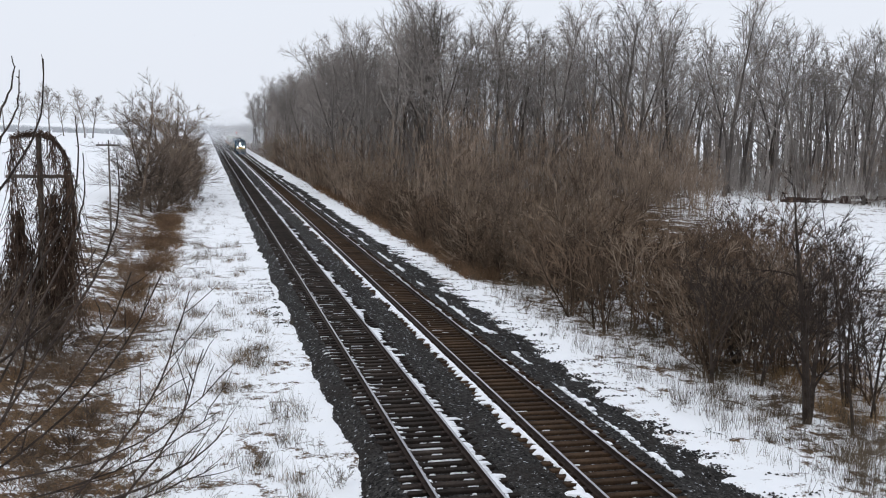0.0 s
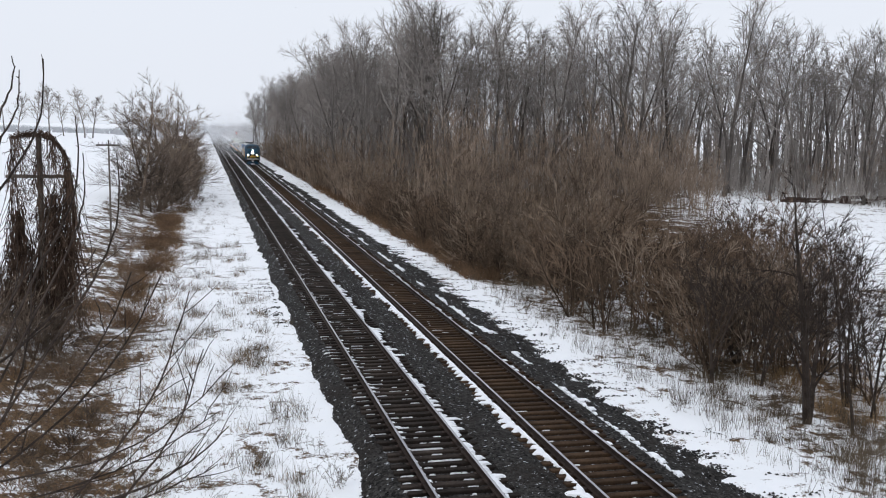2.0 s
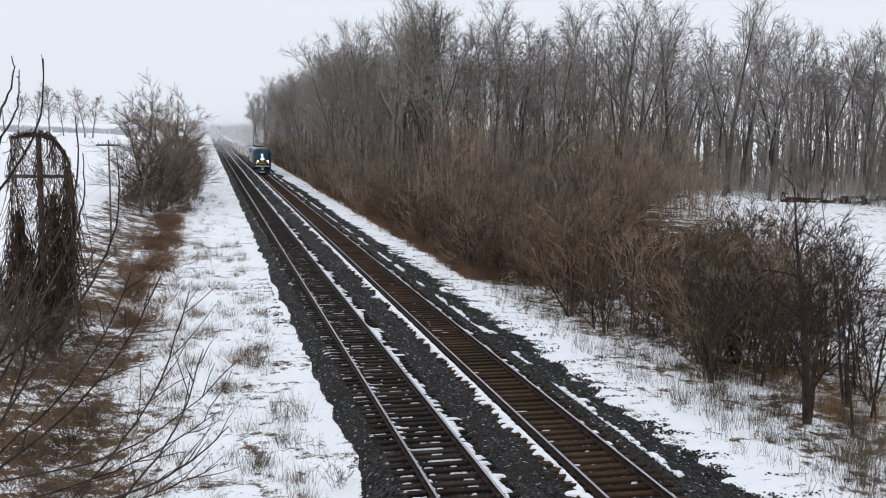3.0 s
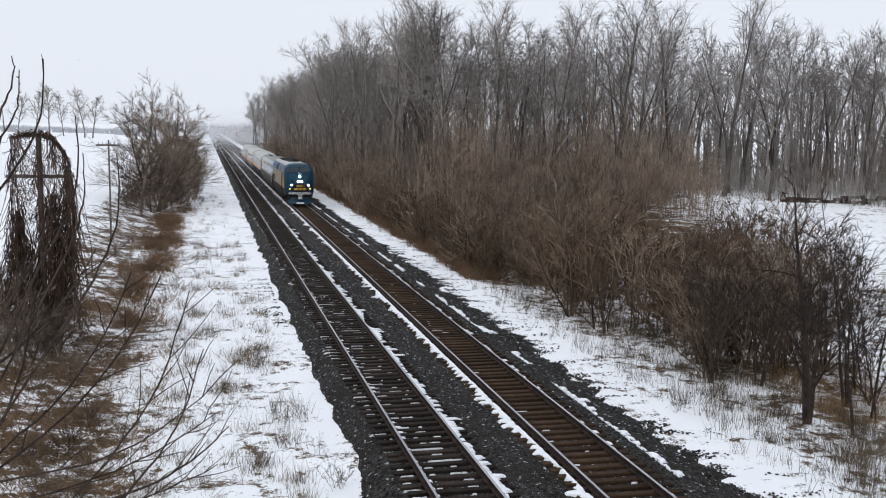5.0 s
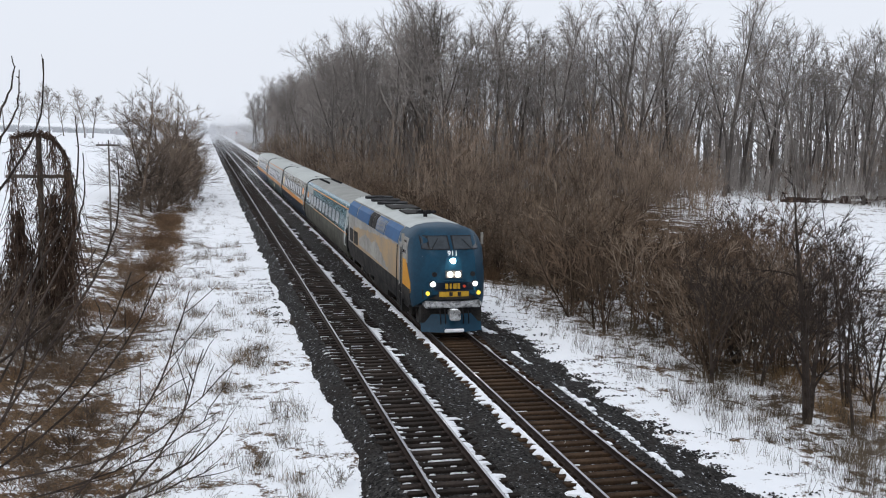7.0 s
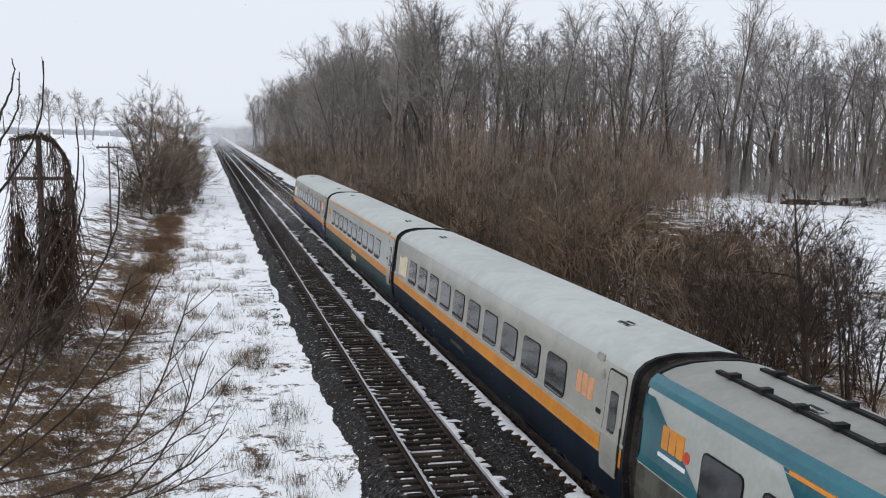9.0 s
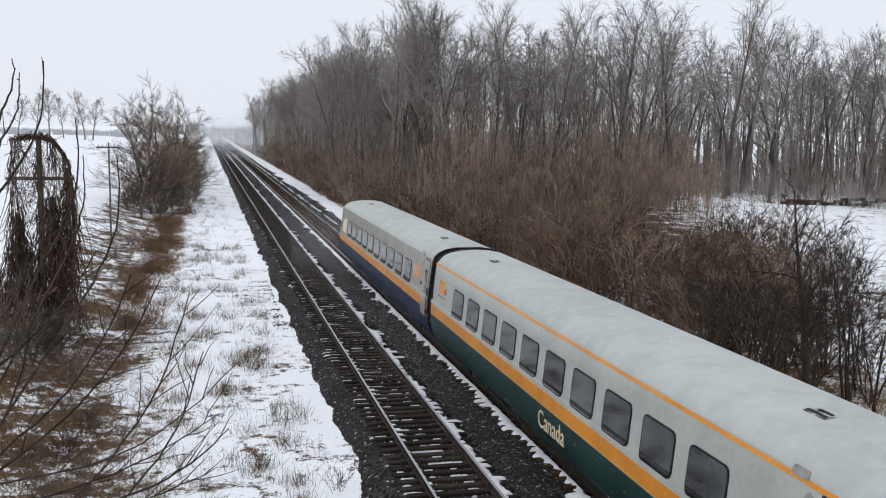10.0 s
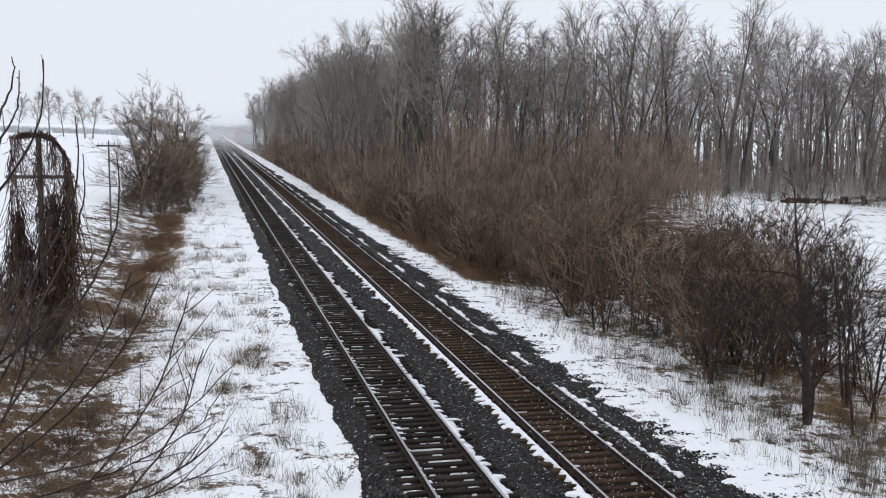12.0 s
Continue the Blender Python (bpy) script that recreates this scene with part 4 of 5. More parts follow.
def overhead_shrub():
    """The slender tree on the bank whose long shoots rise beside the bridge."""
    rng = random.Random(81)
    root = tagged(new("bank_sapling"), "bare sapling with long dark shoots rising from the near bank", "sapling")
    fork = Vector((-7.75, 7.2, 5.35))
    ground_z = land(-8.2, 7.0)
    root.location = (-8.2, 7.0, ground_z)
    lift = Vector((-8.2, 7.0, ground_z))
    part("trunk", Geo().tube([Vector((0, 0, -0.3)), Vector((0.1, 0.0, 2.0)), Vector((0.25, 0.15, 4.0)), fork - lift], 0.06, 0.03, 7), M["bark_dark"], root, smooth=True)
    upper = ((-7.15, 7.84, -6.84, 8.74, 0.10), (-7.11, 8.4, -7.04, 8.75, 0.03), (-7.13, 8.2, -6.98, 8.65, 0.05), (-6.88, 7.36, -6.64, 8.35, 0.10), (-6.72, 7.41, -6.59, 8.10, 0.05), (-6.61, 7.11, -6.38, 8.10, 0.10), (-7.19, 6.63, -6.52, 7.43, 0.06), (-7.17, 6.24, -6.99, 7.43, 0.08), (-7.18, 6.96, -6.80, 7.87, 0.06))
    lower = ((-7.21, 6.0, -6.30, 7.25, 0.13), (-7.22, 5.88, -6.09, 7.23, 0.14), (-6.74, 5.62, -5.90, 7.10, 0.14), (-6.39, 5.6, -5.81, 6.64, 0.10), (-7.22, 5.78, -5.55, 6.60, 0.22), (-6.2, 5.68, -5.63, 6.03, 0.04), (-7.0, 5.64, -5.69, 6.16, 0.08), (-6.65, 5.5, -5.72, 5.77, 0.05))
    for i, (x0, z0, x1, z1, bow) in enumerate(upper + lower):
        y = 7.5
        a, b = Vector((x0, y, z0)), Vector((x1, y + rng.uniform(-0.2, 0.2), z1))
        side = Vector((z1 - z0, 0, -(x1 - x0))).normalized()
        pts = [fork, fork.lerp(a, 0.5) + Vector((-0.04, 0, -0.05))]
        for k in range(11):
            f = k / 10
            pts.append(a.lerp(b, f) + side * bow * math.sin(math.pi * f) + Vector((rng.gauss(0, 0.004), rng.gauss(0, 0.006), rng.gauss(0, 0.004))))
        pts = [q - lift for q in pts]
        n = len(pts) - 1
        thick = 0.009 if i not in (1, 2, 4, 13, 15, 16) else 0.0075
        segs = [(*pts[k], *pts[k + 1], thick * (1.2 - 0.75 * k / n), thick * (1.2 - 0.75 * (k + 1) / n)) for k in range(n)]
        for k in range(3, n):
            d = unit(np.array(pts[k + 1] - pts[k]))
            if rng.random() < (0.06 if i < 6 else 0.75):
                bent(rng, pts[k], off_way(rng, d, rng.uniform(0.4, 0.8)), rng.uniform(0.1, 0.55), 0.0048, 0.002, 4, 0.12, 0.05, segs)
            bud = pts[k] + Vector((rng.gauss(0, 0.01), rng.gauss(0, 0.01), 0.012))
            segs.append((*pts[k], *bud, 0.006, 0.0))
        ob = new("shoot", quick_mesh("shoot", segs, M["bark_dark"], 5))
        ob.parent = root


# ---- the train ----
def rounded_panel(y0, y1, z0, z1, rad, surface, sgn, lift, rows=7):
    """A thin panel with rounded corners laid on the side of a body; surface(z) is the half width."""
    g = Geo()
    zs = [z0, z0 + rad * 0.3, z0 + rad] + list(np.linspace(z0 + rad, z1 - rad, rows)[1:-1]) + [z1 - rad, z1 - rad * 0.3, z1]
    outer, inner = [], []
    for z in zs:
        d = min(z - z0, z1 - z)
        cut = rad - math.sqrt(max(0.0, rad * rad - (rad - d) ** 2)) if d < rad else 0.0
        outer.append([(sgn * (surface(z) + lift), y0 + cut, z), (sgn * (surface(z) + lift), y1 - cut, z)])
        inner.append([(sgn * (surface(z) - 0.02), y0 + cut, z), (sgn * (surface(z) - 0.02), y1 - cut, z)])
    n = len(zs)
    v = [q for r in outer for q in r] + [q for r in inner for q in r]
    f = [(2 * i, 2 * i + 1, 2 * i + 3, 2 * i + 2) for i in range(n - 1)]
    o = 2 * n
    f += [(2 * i, 2 * i + 2, o + 2 * i + 2, o + 2 * i) for i in range(n - 1)] + [(2 * i + 1, o + 2 * i + 1, o + 2 * i + 3, 2 * i + 3) for i in range(n - 1)]
    f += [(0, o, o + 1, 1), (2 * n - 2, 2 * n - 1, o + 2 * n - 1, o + 2 * n - 2)]
    g.add(v, f)
    return g


def bogie(y, parent, wheelbase=2.6, radius=0.46):
    b = part("bogie", Geo().box(0, y, 0.62, 2.0, wheelbase * 0.5, 0.3).box(-1.08, y, 0.58, 0.16, wheelbase + 0.9, 0.28).box(1.08, y, 0.58, 0.16, wheelbase + 0.9, 0.28).box(-1.12, y, 0.36, 0.1, 1.0, 0.2).box(1.12, y, 0.36, 0.1, 1.0, 0.2), M["dark"], parent, "grimy steel bogie frame", bevel=0.02)
    for dy in (-wheelbase / 2, wheelbase / 2):
        g = Geo().cyl((0, y + dy, radius), (1, 0, 0), 0.09, 1.7, 10)
        for s in (-1, 1):
            g.cyl((s * 0.755, y + dy, radius), (1, 0, 0), radius, 0.13, 24).cyl((s * 0.69, y + dy, radius), (1, 0, 0), radius + 0.028, 0.03, 24)
            g.cyl((s * 1.12, y + dy, radius), (1, 0, 0), 0.13, 0.16, 10)
        part("wheelset", g, M["steel"], b, "steel wheelset")


COACH_SIDE = ((0.62, 1.36), (0.9, 1.50), (1.3, 1.57), (1.6, 1.585), (2.05, 1.555), (2.2, 1.51), (2.95, 1.435), (3.40, 1.375), (3.60, 1.30), (3.76, 1.12), (3.86, 0.88), (3.93, 0.5), (3.955, 0.0))
COACH_LENGTH = 25.91


def coach_half(z):
    return float(np.interp(z, [a for a, _ in COACH_SIDE], [b for _, b in COACH_SIDE]))


def ring_of(levels, k=1.0, grow=0.0):
    """A closed cross-section of the coach through the given levels."""
    side = [(coach_half(z) * k + grow, z) for z in levels]
    return [(-a, z) for a, z in side] + [(a, z) for a, z in reversed(side) if a > 0.01]


def flag_panel(y0, y1, s):
    """A pale panel with a waving upper edge."""
    g, n = Geo(), 8
    top = [2.92 + 0.07 * math.sin(k / n * 6.0) for k in range(n + 1)]
    v = []
    for k in range(n + 1):
        y = y0 + (y1 - y0) * k / n
        v += [(s * (coach_half(2.15) + 0.01), y, 2.15), (s * (coach_half(top[k]) + 0.01), y, top[k])]
    return g.add(v, [(2 * k, 2 * k + 1, 2 * k + 3, 2 * k + 2) for k in range(n)])


def coach(label, skirt, kind="grey", last=False):
    """One passenger coach; y runs from its front end to its rear."""
    teal, crest = kind == "teal", kind == "crest"
    root = tagged(new("passenger_coach"), label, "railway coach", "coaches of the train")
    a, b = 0.32, COACH_LENGTH - 0.28
    paint = M["beige"] if kind == "grey" else M["pale"]
    part("body", Geo().loft([[(x, y, z) for x, z in ring_of([1.6, 2.05, 2.2, 2.95, 3.40, 3.5])] for y in (a, b)], caps=True), paint, root, smooth=True)
    prof = ring_of([3.5, 3.6, 3.68, 3.76, 3.81, 3.86, 3.90, 3.93, 3.955], grow=0.002)
    rings = []
    for y, k in ((a, 0.95), (a + 0.15, 0.985), (a + 0.5, 1), (b - 0.5, 1), (b - 0.15, 0.985), (b, 0.95)):
        rings.append([(x * k, y, 3.5 + (z - 3.5) * (0.8 if k < 0.96 else 0.95 if k < 1 else 1)) for x, z in prof])
    roof = part("roof", Geo().loft(rings, caps=True), M["bare_roof"] if teal else M["roof"], root, "bare grey roof" if teal else "pale roof dusted with snow", smooth=True)
    part("skirt", Geo().loft([[(x, y, z) for x, z in ring_of([0.62, 0.9, 1.3, 1.6])] for y in (a + 0.03, b - 0.03)], caps=True), skirt, root, smooth=True)
    for s in (-1, 1):
        if teal:
            part("belt", rounded_panel(a + 0.02, b - 0.02, 1.6, 2.02, 0.01, coach_half, s, 0.006, 4), M["grime"], root, "dull grey belt below the windows")
            part("roof_band", rounded_panel(a + 0.02, b - 0.02, 3.47, 3.72, 0.01, coach_half, s, 0.014, 16), M["teal_light"], root, "light teal band at the roof edge")
            part("teal_panel", side_wedge(a + 0.1, 19.1, 20.9, 2.05, 3.46, s), M["teal"], root, "teal side panel with a slanted end")
            part("lower_stripe", rounded_panel(a + 0.1, 19.0, 2.0, 2.05, 0.01, coach_half, s, 0.018, 3), M["orange"], root, "thin orange stripe below the windows")
            part("upper_stripe", rounded_panel(a + 0.1, 20.7, 3.40, 3.46, 0.01, coach_half, s, 0.018, 3), M["orange"], root, "thin orange stripe under the roof")
            part("teal_corner", side_wedge(22.9, b - 0.02, b - 0.02, 2.05, 3.35, s, 25.2), M["teal"], root, "teal corner panel")
        else:
            part("stripe", rounded_panel(a + 0.02, b - 0.02, 1.62, 1.96, 0.01, coach_half, s, 0.006, 4), M["orange"], root, "orange stripe along the side")
            part("ledge", rounded_panel(a + 0.02, b - 0.02, 2.03, 2.10, 0.01, coach_half, s, 0.02, 3), paint, root)
        if crest:
            part("upper_stripe", rounded_panel(a + 0.02, b - 0.02, 3.40, 3.47, 0.01, coach_half, s, 0.012, 3), M["orange"], root, "thin orange stripe under the roof")
        for k in range(10):
            y = (3.95 if not teal else 4.55) + k * 1.92
            w = part("window", rounded_panel(y, y + 1.3, 2.12, 2.95, 0.12, coach_half, s, 0.024), M["glass"], root, "dark tinted window with rounded corners")
            part("window_seal", rounded_panel(y - 0.035, y + 1.335, 2.095, 2.975, 0.13, coach_half, s, 0.021), M["black"], w)
        door = part("door", rounded_panel(0.62, 1.5, 1.3, 3.38, 0.08, coach_half, s, 0.014), paint, root, "side door")
        part("door_window", rounded_panel(0.88, 1.26, 2.15, 3.0, 0.06, coach_half, s, 0.03), M["glass"], door)
        part("door_surround", rounded_panel(0.585, 1.535, 1.28, 3.42, 0.1, coach_half, s, 0.008), M["black"], door)
        part("number_patch", rounded_panel(1.72, 1.98, 2.35, 2.45, 0.02, coach_half, s, 0.012, 3), M["black"], root)
        part("round_vent", rounded_panel(1.68, 1.90, 3.1, 3.32, 0.109, coach_half, s, 0.012), M["silver"], root)
        if kind == "grey":
            for k in range(3):
                y = 2.25 + 0.36 * k
                part("emblem_bar", rounded_panel(y, y + 0.26, 2.5, 2.98, 0.03, coach_half, s, 0.012, 3), M["pale_orange"], root, "orange emblem shape")
            part("flag_panel", flag_panel(23.1, 24.7, s), M["cream"], root, "cream flag-shaped panel")
        else:
            for k in range(3):
                y = 23.85 + 0.30 * k
                part("emblem_bar", rounded_panel(y, y + 0.26, 2.55, 2.98, 0.03, coach_half, s, 0.014, 3), M["orange"], root, "orange emblem shape")
            part("emblem_dot", rounded_panel(23.6, 23.82, 2.55, 2.77, 0.1, coach_half, s, 0.014), M["red"], root, "red emblem mark")
            part("lettering_bar", rounded_panel(23.7, 24.8, 2.38, 2.46, 0.02, coach_half, s, 0.014, 3), M["white"] if teal else M["silver"], root)
        if not teal:
            if crest:
                word = number_text("Canada", 0.64, M["cream"], root)
                word.name = "lettering"
                word.matrix_basis = pose(s * (coach_half(1.2) + 0.03), 12.15, 1.22, 90, 0, 90 * s)
            else:
                part("skirt_lettering", rounded_panel(13.2, 14.9, 1.16, 1.3, 0.04, coach_half, s, 0.007, 3), M["steel"], root, "faint lettering bar on the skirt")
            for k in range(5):
                part("access_panel", rounded_panel(4.5 + 3.6 * k, 6.4 + 3.6 * k, 0.75, 1.5, 0.03, coach_half, s, 0.005, 4), skirt, root)
        part("grab_rail", Geo().tube([(s * (coach_half(1.5) + 0.05), 0.52, 1.4), (s * (coach_half(2.3) + 0.05), 0.52, 2.4)], 0.018, 0.018, 6), M["black"], root)
        part("roof_hatch", rounded_panel(1.9, 2.3, 3.45, 3.58, 0.02, coach_half, s, 0.03, 3), M["silver"], roof)
    zs = [1.0, 1.6, 2.05, 2.95, 3.4, 3.6, 3.76, 3.86, 3.93]
    for y, d in ((0.16, 0.16), (COACH_LENGTH - 0.14, 0.14)):
        if last and y > 5:
            continue
        part("gangway_bellows", Geo().loft([[(x, y + e, 2 + (z - 2) * (k + 0.03)) for x, z in ring_of(zs, k)] for e, k in ((-d, 0.90), (-d * 0.5, 0.93), (0, 0.90), (d * 0.5, 0.93), (d, 0.90))], caps=True), M["bellows"], root, "black rubber gangway surround", smooth=True)
        e = a + 0.02 if y < 5 else b - 0.02
        part("end_hoop", Geo().loft([[(x, e - 0.06, z) for x, z in ring_of(zs, 1.004)], [(x, e + 0.06, z) for x, z in ring_of(zs, 1.004)]], caps=True), M["black"], root, "dark hoop round the coach end")
    if last:
        part("end_wall", Geo().loft([[(x * k, b + d, z) for x, z in ring_of([0.95, 1.6, 2.05, 2.95, 3.4, 3.6, 3.8], 0.99)] for d, k in ((0.0, 1.0), (0.12, 0.97))], caps=True), M["beige"], root, "plain rear end wall")
        part("end_door", Geo().box(0, b + 0.15, 2.3, 0.8, 0.06, 2.1), M["silver"], root, bevel=0.02)
    for y in (3.4, COACH_LENGTH - 3.9):
        v = part("roof_vent", Geo().box(-0.2, y, 3.94, 0.3, 0.6, 0.035), M["caked"], roof, "roof vent ringed with snow", bevel=0.015)
        part("vent_slot", Geo().box(-0.28, y, 3.96, 0.06, 0.5, 0.03).box(-0.12, y, 3.96, 0.06, 0.35, 0.03), M["dark"], v)
    if teal:
        for s in (-1, 1):
            g = Geo().box(s * 0.45, 21.5, 3.96, 0.12, 6.2, 0.06)
            for k in range(6):
                g.box(s * 0.45, 18.8 + k * 1.05, 4.01, 0.24, 0.16, 0.08)
            part("roof_rail", g, M["black"], roof, "black roof conduit")
    part("underfloor_box", Geo().box(0, 12.5, 0.55, 2.3, 9.0, 0.5), M["dark"], root, bevel=0.03)
    for y in (4.0, COACH_LENGTH - 4.0):
        bogie(y, root)
    return root


def side_wedge(y0, y1, y2, z0, z1, s, y3=None):
    """A side panel whose ends may slant: y0..y1 along its foot, y3..y2 along its top."""
    y3 = y0 if y3 is None else y3
    v, n = [], 8
    for k in range(n + 1):
        f = k / n
        z = z0 + (z1 - z0) * f
        v += [(s * (coach_half(z) + 0.009), y0 + (y3 - y0) * f, z), (s * (coach_half(z) + 0.009), y1 + (y2 - y1) * f, z)]
    return Geo().add(v, [(2 * k, 2 * k + 1, 2 * k + 3, 2 * k + 2) for k in range(n)])


LOCO_LENGTH = 19.3
LOCO_SECTION = ((1.05, 1.46), (1.4, 1.53), (2.4, 1.53), (3.4, 1.53), (3.82, 1.42), (4.06, 1.2), (4.19, 0.95), (4.28, 0.5), (4.31, 0.0))


def loco_half(z):
    return float(np.interp(z, [a for a, _ in LOCO_SECTION], [b for _, b in LOCO_SECTION]))


def nose(x, z):
    """How far back from the tip the face of the engine lies."""
    y = float(np.interp(z, (0.9, 1.5, 2.3, 3.35, 3.98, 4.2, 4.32), (0.05, -0.2, -0.16, 0.16, 0.9, 1.3, 1.9)))
    return y + 1.9 * max(0.0, abs(x) - 0.95) ** 1.15 + 0.03 * x * x


def face_panel(x0, x1, z0, z1, lift, thick=0.03, n=5, skew=0.0):
    g = Geo()
    front, back = [], []
    for z in np.linspace(z0, z1, n):
        k = (z - z0) / (z1 - z0)
        a, b = x0 + skew * k, x1 - skew * k
        front.append([(x, nose(x, z) - lift, z) for x in np.linspace(a, b, n)])
        back.append([(x, nose(x, z) + thick, z) for x in np.linspace(a, b, n)])
    g.loft(front, closed=False).loft(back, closed=False)
    for i in range(n - 1):
        g.add([front[i][0], front[i + 1][0], back[i + 1][0], back[i][0]], [(0, 1, 2, 3)])
        g.add([front[i][-1], front[i + 1][-1], back[i + 1][-1], back[i][-1]], [(3, 2, 1, 0)])
        g.add([front[0][i], front[0][i + 1], back[0][i + 1], back[0][i]], [(0, 1, 2, 3)])
        g.add([front[-1][i], front[-1][i + 1], back[-1][i + 1], back[-1][i]], [(3, 2, 1, 0)])
    return g


def side_shape(points, sgn, lift):
    """A painted field on the engine's side, from a few corners (y, z)."""
    fine = []
    for (y0, z0), (y1, z1) in zip(points, points[1:] + points[:1]):
        m = max(1, int(abs(z1 - z0) / 0.3))
        fine += [(y0 + (y1 - y0) * i / m, z0 + (z1 - z0) * i / m) for i in range(m)]
    g = Geo()
    v = [(sgn * (loco_half(z) + lift), y, z) for y, z in fine] + [(sgn * (loco_half(z) - 0.03), y, z) for y, z in fine]
    n = len(fine)
    g.add(v, [tuple(range(n))] + [(i, (i + 1) % n, n + (i + 1) % n, n + i) for i in range(n)])
    return g


def number_text(text, size, material, parent):
    c = bpy.data.curves.new("road_number", "FONT")
    c.body, c.size, c.extrude, c.align_x, c.align_y = text, size, 0.008, "CENTER", "CENTER"
    tmp = bpy.data.objects.new("road_number", c)
    scene.collection.objects.link(tmp)
    me = bpy.data.meshes.new_from_object(tmp.evaluated_get(bpy.context.evaluated_depsgraph_get()))
    bpy.data.objects.remove(tmp)
    me.materials.clear()
    me.materials.append(material)
    ob = new("road_number", me)
    ob.parent = parent
    return ob


def locomotive():
    root = tagged(new("locomotive"), "blue, silver and gold diesel passenger locomotive with lit headlights", "locomotive")
    L = LOCO_LENGTH
    ring = [(-loco_half(z), z) for z, _ in LOCO_SECTION] + [(loco_half(z), z) for z, _ in reversed(LOCO_SECTION)][1:]
    # nose and cab shell
    rings = [[(x, 3.7, z) for x, z in ring], [(x, 2.6, z) for x, z in ring]]
    for k in (1.0, 0.93, 0.8, 0.6, 0.4, 0.2, 0.03):
        rings.append([(x * k, nose(x * k, 2.7 + (z - 2.7) * k), 2.7 + (z - 2.7) * k) for x, z in ring])
    part("cab_shell", Geo().loft(rings, caps=True), M["blue"], root, "deep blue rounded nose", smooth=True)
    part("body_shell", Geo().loft([[(x, y, z) for x, z in ring] for y in (3.7, 12, L)], caps=True), M["silver"], root, "dirty silver engine body", smooth=True)
    # roof deck with vents and fans
    rz = [(a, b) for a, b in LOCO_SECTION if a > 4.0]
    prof = [(-b - 0.004, a + 0.004) for a, b in rz] + [(b + 0.004, a + 0.004) for a, b in reversed(rz)][1:]
    roof = part("roof_deck", Geo().loft([[(x, y, z) for x, z in prof] for y in (2.9, L - 0.02)], closed=False), M["roof"], root, "pale roof with snow", smooth=True)
    part("radiator_grille", Geo().box(0, 7.9, 4.32, 1.1, 2.0, 0.08), M["dark"], roof, bevel=0.02)
    part("radiator_grille", Geo().box(0, 10.9, 4.32, 1.4, 2.2, 0.08), M["dark"], roof, bevel=0.02)
    for y in (13.6, 15.7, 17.8):
        part("roof_fan", Geo().cyl((0, y, 4.31), (0, 0, 1), 0.8, 0.12, 24).cyl((0, y, 4.37), (0, 0, 1), 0.3, 0.06, 12), M["black"], roof, "dark round roof fan", smooth=True)
    horn = Geo().box(0, 5.4, 4.40, 0.16, 0.16, 0.2).box(0, 5.4, 4.50, 0.8, 0.14, 0.1)
    for k in range(5):
        horn.cyl((-0.36 + 0.18 * k, 5.25 + 0.3 * (k % 2), 4.56), (0, 1, 0), 0.07, 0.5, 10, 0.03)
    part("air_horn", horn, M["black"], roof)
    for s in (-1, 1):
        ragged = []
        for y in np.linspace(3.6, 17.4, 70):
            z = float(np.interp(y, (3.6, 6.5, 8.0, 9.0, 10.5, 12.5, 14.0, 17.4), (3.25, 3.2, 3.15, 3.1, 3.05, 2.95, 2.9, 2.7)))
            ragged.append((float(y), z + 0.16 * noise.noise((y * 2.1, 4.0, 0.0)) + 0.10 * noise.noise((y * 7.0, 9.0, 0.0))))
        part("gold_field", side_shape([(1.3, 1.75), (1.9, 2.7)] + ragged + [(17.4, 1.74)], s, 0.006), M["gold"], root, "faded gold paint sweeping along the side")
        torn = []
        for y in np.linspace(6.2, 15.2, 60):
            z = float(np.interp(y, (6.2, 8.0, 9.5, 11.0, 13.0, 15.2), (1.85, 2.35, 2.75, 2.55, 2.75, 2.3)))
            torn.append((float(y), z + 0.2 * noise.noise((y * 3.1, 14.0, 0.0)) + 0.18 * noise.noise((y * 8.0, 2.0, 0.0))))
        part("grey_field", side_shape([(6.0, 1.76)] + torn + [(15.2, 1.95), (11.0, 1.9)], s, 0.0095), M["silver"], root, "worn grey field with a ragged upper edge")
        part("nose_gold", side_shape([(0.98, 1.62), (1.0, 1.95), (1.95, 2.85), (2.65, 2.85), (2.65, 1.7)], s, 0.012), M["amber_paint"], root, "bright orange-yellow wedge behind the nose")
        part("skirt_band", rounded_panel(1.05, LOCO_LENGTH, 1.06, 1.74, 0.01, loco_half, s, 0.016, 10), M["dark"], root, "dark sill along the body")
        for y0, y1 in ((3.8, 7.1), (11.9, 15.9), (16.2, LOCO_LENGTH - 0.05)):
            part("upper_panel", rounded_panel(y0, y1, 3.32, 4.02, 0.02, loco_half, s, 0.02, 16), M["midblue"], root, "blue panel below the roof")
        for y0 in (9.8, 10.85):
            part("air_intake", rounded_panel(y0, y0 + 0.9, 3.32, 4.0, 0.02, loco_half, s, 0.022, 16), M["dark"], root, "dark air intake")
        mesh = part("mesh_grille", rounded_panel(7.3, 9.6, 3.30, 4.0, 0.02, loco_half, s, 0.022, 16), M["midblue"], root, "mesh grille")
        for k in range(8):
            y = 7.4 + 0.27 * k
            part("grille_bar", rounded_panel(y, y + 0.11, 3.36, 3.95, 0.01, loco_half, s, 0.034, 16), M["silver"], mesh)
        part("rear_grille", side_shape([(15.6, 1.85), (15.6, 2.55), (17.0, 2.55), (17.0, 1.85)], s, 0.02), M["dark"], root, "dark louvred grille")
